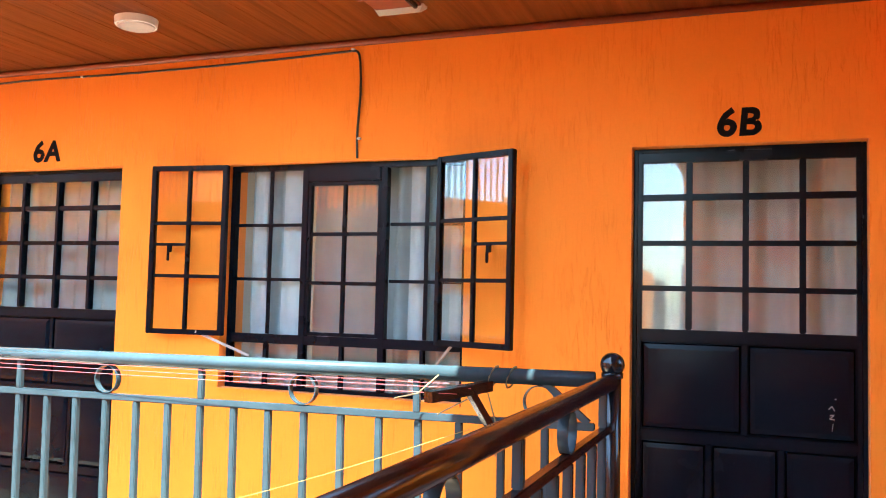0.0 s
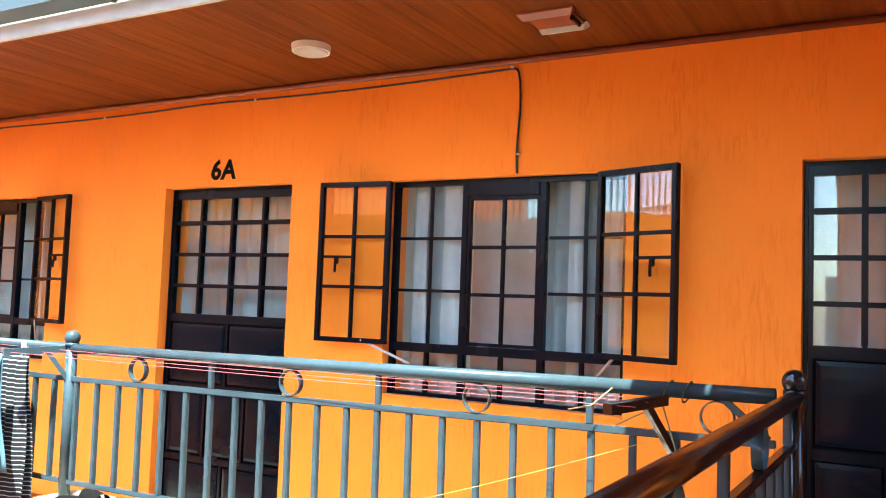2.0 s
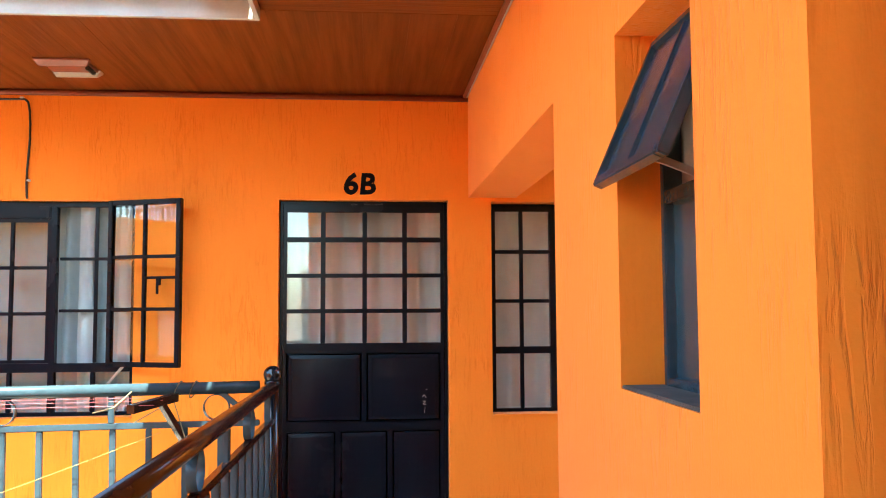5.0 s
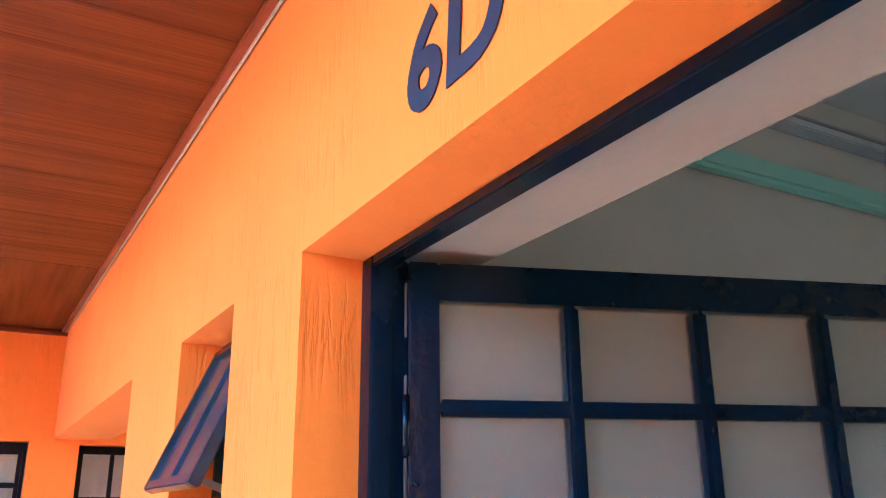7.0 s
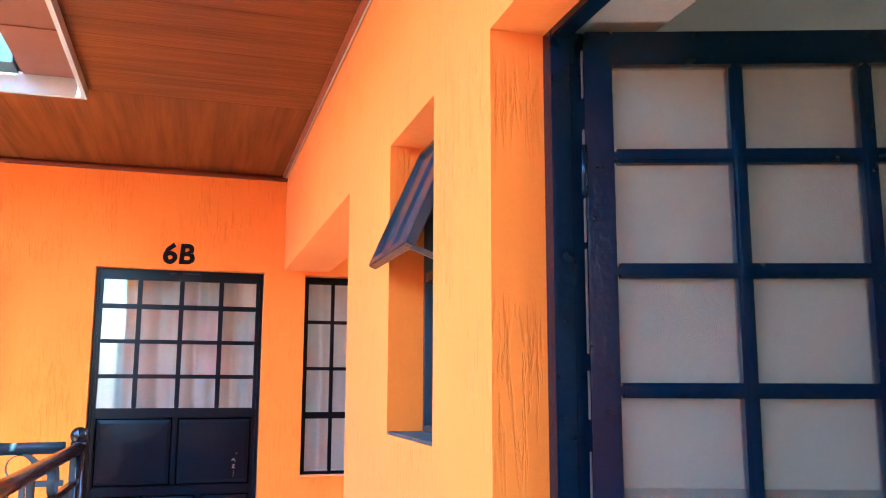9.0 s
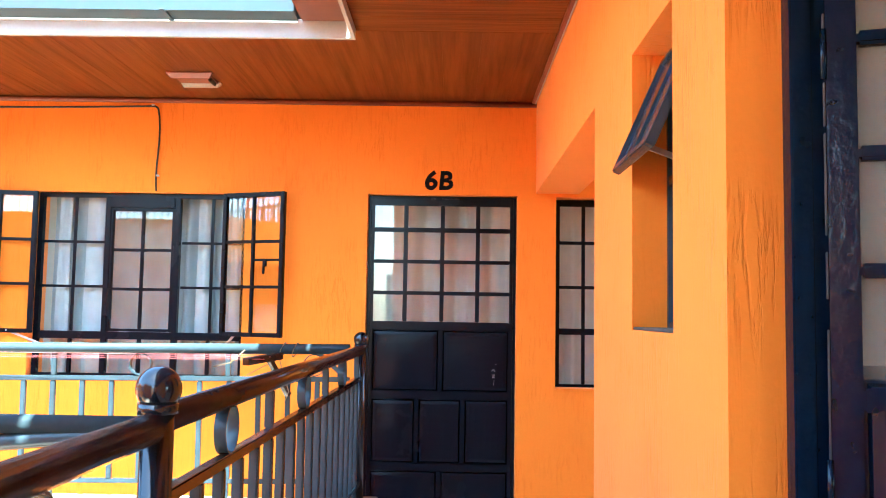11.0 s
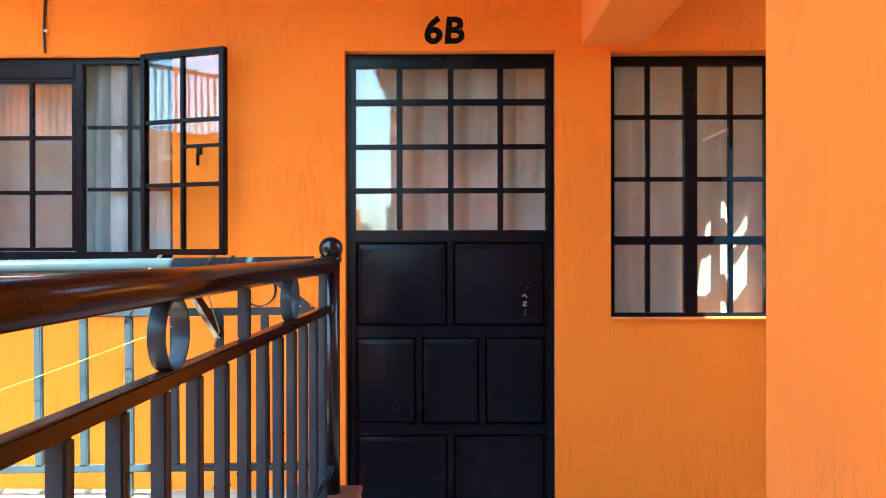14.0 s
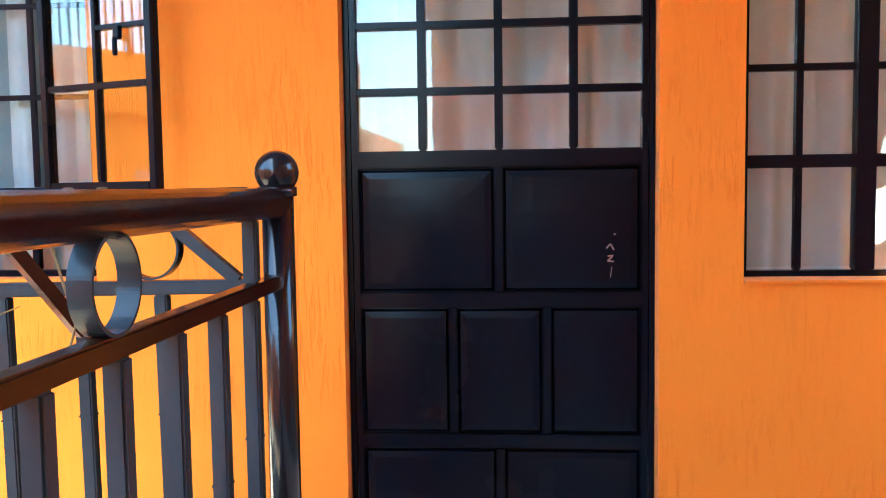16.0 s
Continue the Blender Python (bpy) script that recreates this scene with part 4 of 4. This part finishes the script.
for x, y, m, l in ((-4.30, 2.44, GREEN_PLASTIC, "green"), (-4.16, 2.44, WHITE_PLASTIC, "white"), (-3.98, 2.44, RED_LINE, "red"), (-3.87, 2.57, WHITE_PLASTIC, "white")):
    bm = bmesh.new()
    bar(bm, (x - 0.004, y - 0.008, 1.118), (x + 0.002, y - 0.006, 1.188), 0.009, 0.007)
    bar(bm, (x + 0.004, y + 0.008, 1.118), (x - 0.002, y + 0.006, 1.188), 0.009, 0.007)
    tagged(part("clothes_peg", bm, m), l + " plastic clothes peg on the line", "clothes peg", "pegs on the line")
def slipper(x, y, turn, material, label):
    d = thing("slipper", label, "slipper", "slippers on the kerb")
    bm = bmesh.new()
    prof = [(0.0, 0.0), (0.035, 0.02), (0.045, 0.07), (0.036, 0.13), (0.046, 0.2), (0.03, 0.25), (0.0, 0.262)]
    outline = [(a, b) for a, b in prof] + [(-a, b) for a, b in reversed(prof[1:-1])]
    lo = [bm.verts.new((a, b, 0.0)) for a, b in outline]
    hi = [bm.verts.new((a * 1.03, b, 0.018 + 0.008 * abs(b - 0.13))) for a, b in outline]
    bm.faces.new(lo)
    bm.faces.new(hi)
    for k in range(len(lo)):
        bm.faces.new((lo[k], lo[(k + 1) % len(lo)], hi[(k + 1) % len(lo)], hi[k]))
    part("sole", bm, SOLE, d)
    bm = bmesh.new()
    arcs = [[bm.verts.new((0.043 * math.cos(math.pi * q / 8), yy, 0.02 + (0.045 - 0.1 * (yy - 0.15)) * math.sin(math.pi * q / 8))) for q in range(9)] for yy in (0.14, 0.17, 0.20)]
    for p, q in zip(arcs, arcs[1:]):
        for k in range(8):
            bm.faces.new((p[k], p[k + 1], q[k + 1], q[k]))
    part("strap", bm, material, d, smooth=True)
    d.matrix_world = pose(x, y - 0.04, CURB - 0.011, 0, 0, turn)
    return d


for x, y, t, m, l in ((-3.60, 2.63, -70, SOLE, "black rubber slipper on the kerb"), (-3.52, 2.70, -100, SOLE, "black rubber slipper on the kerb"), (-3.36, 2.62, -80, SOLE, "black slipper lying askew on the kerb"),
                      (-3.30, 2.70, -95, RED_SHOE, "black slipper with a red strap"), (-3.16, 2.63, -60, SOLE, "worn black slipper on the kerb")):
    slipper(x, y, t, m, l)

# ---- cable and lamps ----
pts = [(-8.1, WY - 0.012, 2.585)]
for q in range(30):
    x = -7.9 + 6.0 * q / 29
    pts.append((x, WY - 0.012, 2.600 + 0.020 * (q / 29) - 0.014 * math.sin(math.pi * ((q / 29 * 3) % 1))))
for a in range(1, 7):
    pts.append((-1.885 + 0.028 * math.sin(a * math.pi / 12), WY - 0.012, 2.620 - 0.035 * (1 - math.cos(a * math.pi / 12))))
pts += [(-1.852 + 0.006 * math.sin(q), WY - 0.012, 2.56 - 0.0775 * q) for q in range(7)]
cb = tagged(part("wall_cable", tube(bmesh.new(), pts, 0.006, 8), CABLE, smooth=True), "black cable clipped under the ceiling, dropping to the window", "cable")
for x, z in ((-1.848, 2.19), (-1.893, 2.627), (-3.55, 2.607), (-4.85, 2.595)):
    part("cable_clip", boxed(x - 0.009, x + 0.009, WY - 0.02, WY - 0.001, z - 0.005, z + 0.005, 0.002), WHITE_PLASTIC, cb, "white plastic clip")

lamp = thing("round_ceiling_lamp", "round white surface ceiling lamp, switched off", "ceiling lamp")
bm = bmesh.new()
bmesh.ops.create_cone(bm, cap_ends=True, segments=48, radius1=0.092, radius2=0.096, depth=0.032, matrix=Matrix.Translation((-2.715, 3.18, CEIL - 0.0165)))
part("lamp_body", bm, WHITE_PLASTIC, lamp)
bm = bmesh.new()
bmesh.ops.create_cone(bm, cap_ends=True, segments=48, radius1=0.080, radius2=0.084, depth=0.006, matrix=Matrix.Translation((-2.715, 3.18, CEIL - 0.0355)))
part("diffuser", bm, WHITE_TRIM, lamp, "frosted diffuser disc")


def square_lamp(x, y):
    d = thing("square_ceiling_lamp", "square white ceiling lamp with a sloped rim", "ceiling lamp", "square ceiling lamps")
    part("housing", boxed(x - 0.105, x + 0.105, y - 0.08, y + 0.08, CEIL - 0.012, CEIL - 0.001, 0.002), TRIM_WOOD, d, "brown lamp housing")
    for sy, w in ((-1, 0.125), (1, 0.115)):
        bm = bmesh.new()
        prof = ((y + sy * 0.125, CEIL - 0.001), (y + sy * 0.125, CEIL - 0.010), (y + sy * 0.100, CEIL - 0.032), (y + sy * 0.090, CEIL - 0.032), (y + sy * 0.0805, CEIL - 0.001))
        a, b = ([bm.verts.new((x + sx * (w - (0.02 if k in (2, 3) else 0)), yy, zz)) for k, (yy, zz) in enumerate(prof)] for sx in (-1, 1))
        for k in range(5):
            bm.faces.new((a[k], a[(k + 1) % 5], b[(k + 1) % 5], b[k]))
        bm.faces.new(a)
        bm.faces.new(b)
        part("side_rail", bm, WHITE_TRIM if sy > 0 else TRIM_WOOD, d, "white sloped side rail" if sy > 0 else "brown sloped side rail")
    # black block put in for the shade at the fixture's right end
    part("end_shade", boxed(x + 0.085, x + 0.103, y - 0.05, y + 0.05, CEIL - 0.034, CEIL - 0.0125, 0.004), CABLE, d)
    return d


square_lamp(-1.49, 3.27)
square_lamp(-5.72, 3.30)

# ---- surroundings seen only in the glass: court, opposite block, ground ----
setting(part("ground", boxed(-400, 400, -400, 400, -3.4, -3.2), GROUND), "dusty earth ground reaching the horizon", "ground")
blk = part("opposite_block", boxed(-13.0, -1.9, -9.0, -4.4, -3.2, 2.0), ORANGE)
tagged(blk, "orange rendered block with a railed parapet across the court", "building")
par = part("parapet", boxed(-13.0, -1.9, -4.40, -4.28, 2.0, 2.8), ORANGE, blk)
part("upper_storey", boxed(-13.0, -7.4, -9.0, -6.2, 2.0, 5.2), ORANGE, blk, "orange upper storey behind the terrace")
part("roof_slab", boxed(-13.2, -7.2, -9.2, -6.0, 5.2, 5.32), GUTTER_BROWN, blk)
rl = bmesh.new()
for k in range(101):
    u = -12.95 + k * 0.11
    box(rl, u, u + 0.022, -4.35, -4.325, 2.8, 3.55)
box(rl, -13.0, -1.9, -4.36, -4.315, 3.55, 3.60)
part("terrace_rail", rl, RAIL, blk, "steel rail along the roof terrace")
wing = part("west_wing", boxed(-13.0, -9.2, -4.2, 2.4, -3.2, 2.2), ORANGE)
tagged(wing, "orange rendered wing with a railed roof terrace", "building")
part("parapet", boxed(-9.2, -9.05, -4.2, 2.4, 2.2, 2.95), ORANGE, wing)
rl = bmesh.new()
for k in range(60):
    u = -4.18 + k * 0.11
    box(rl, -9.14, -9.115, u, u + 0.022, 2.95, 3.85)
box(rl, -9.15, -9.10, -4.2, 2.4, 3.85, 3.9)
part("terrace_rail", rl, RAIL, wing, "steel rail along the roof terrace")
for y in (-3.2, -1.2, 0.8):
    part("window_panel", boxed(-9.199, -9.16, y, y + 0.9, 0.4, 1.5), WHITE_TRIM, wing, "pale shuttered window")
far = thing("far_houses", "distant pale houses with flat roofs", "building")
rr = random.Random(8)
for k in range(14):
    u = -60 + k * 9
    part("house_wall", boxed(u, u + 6 + 2 * rr.random(), -75, -66, -3.2, 1.5 + 4 * rr.random()), CONCRETE, far)
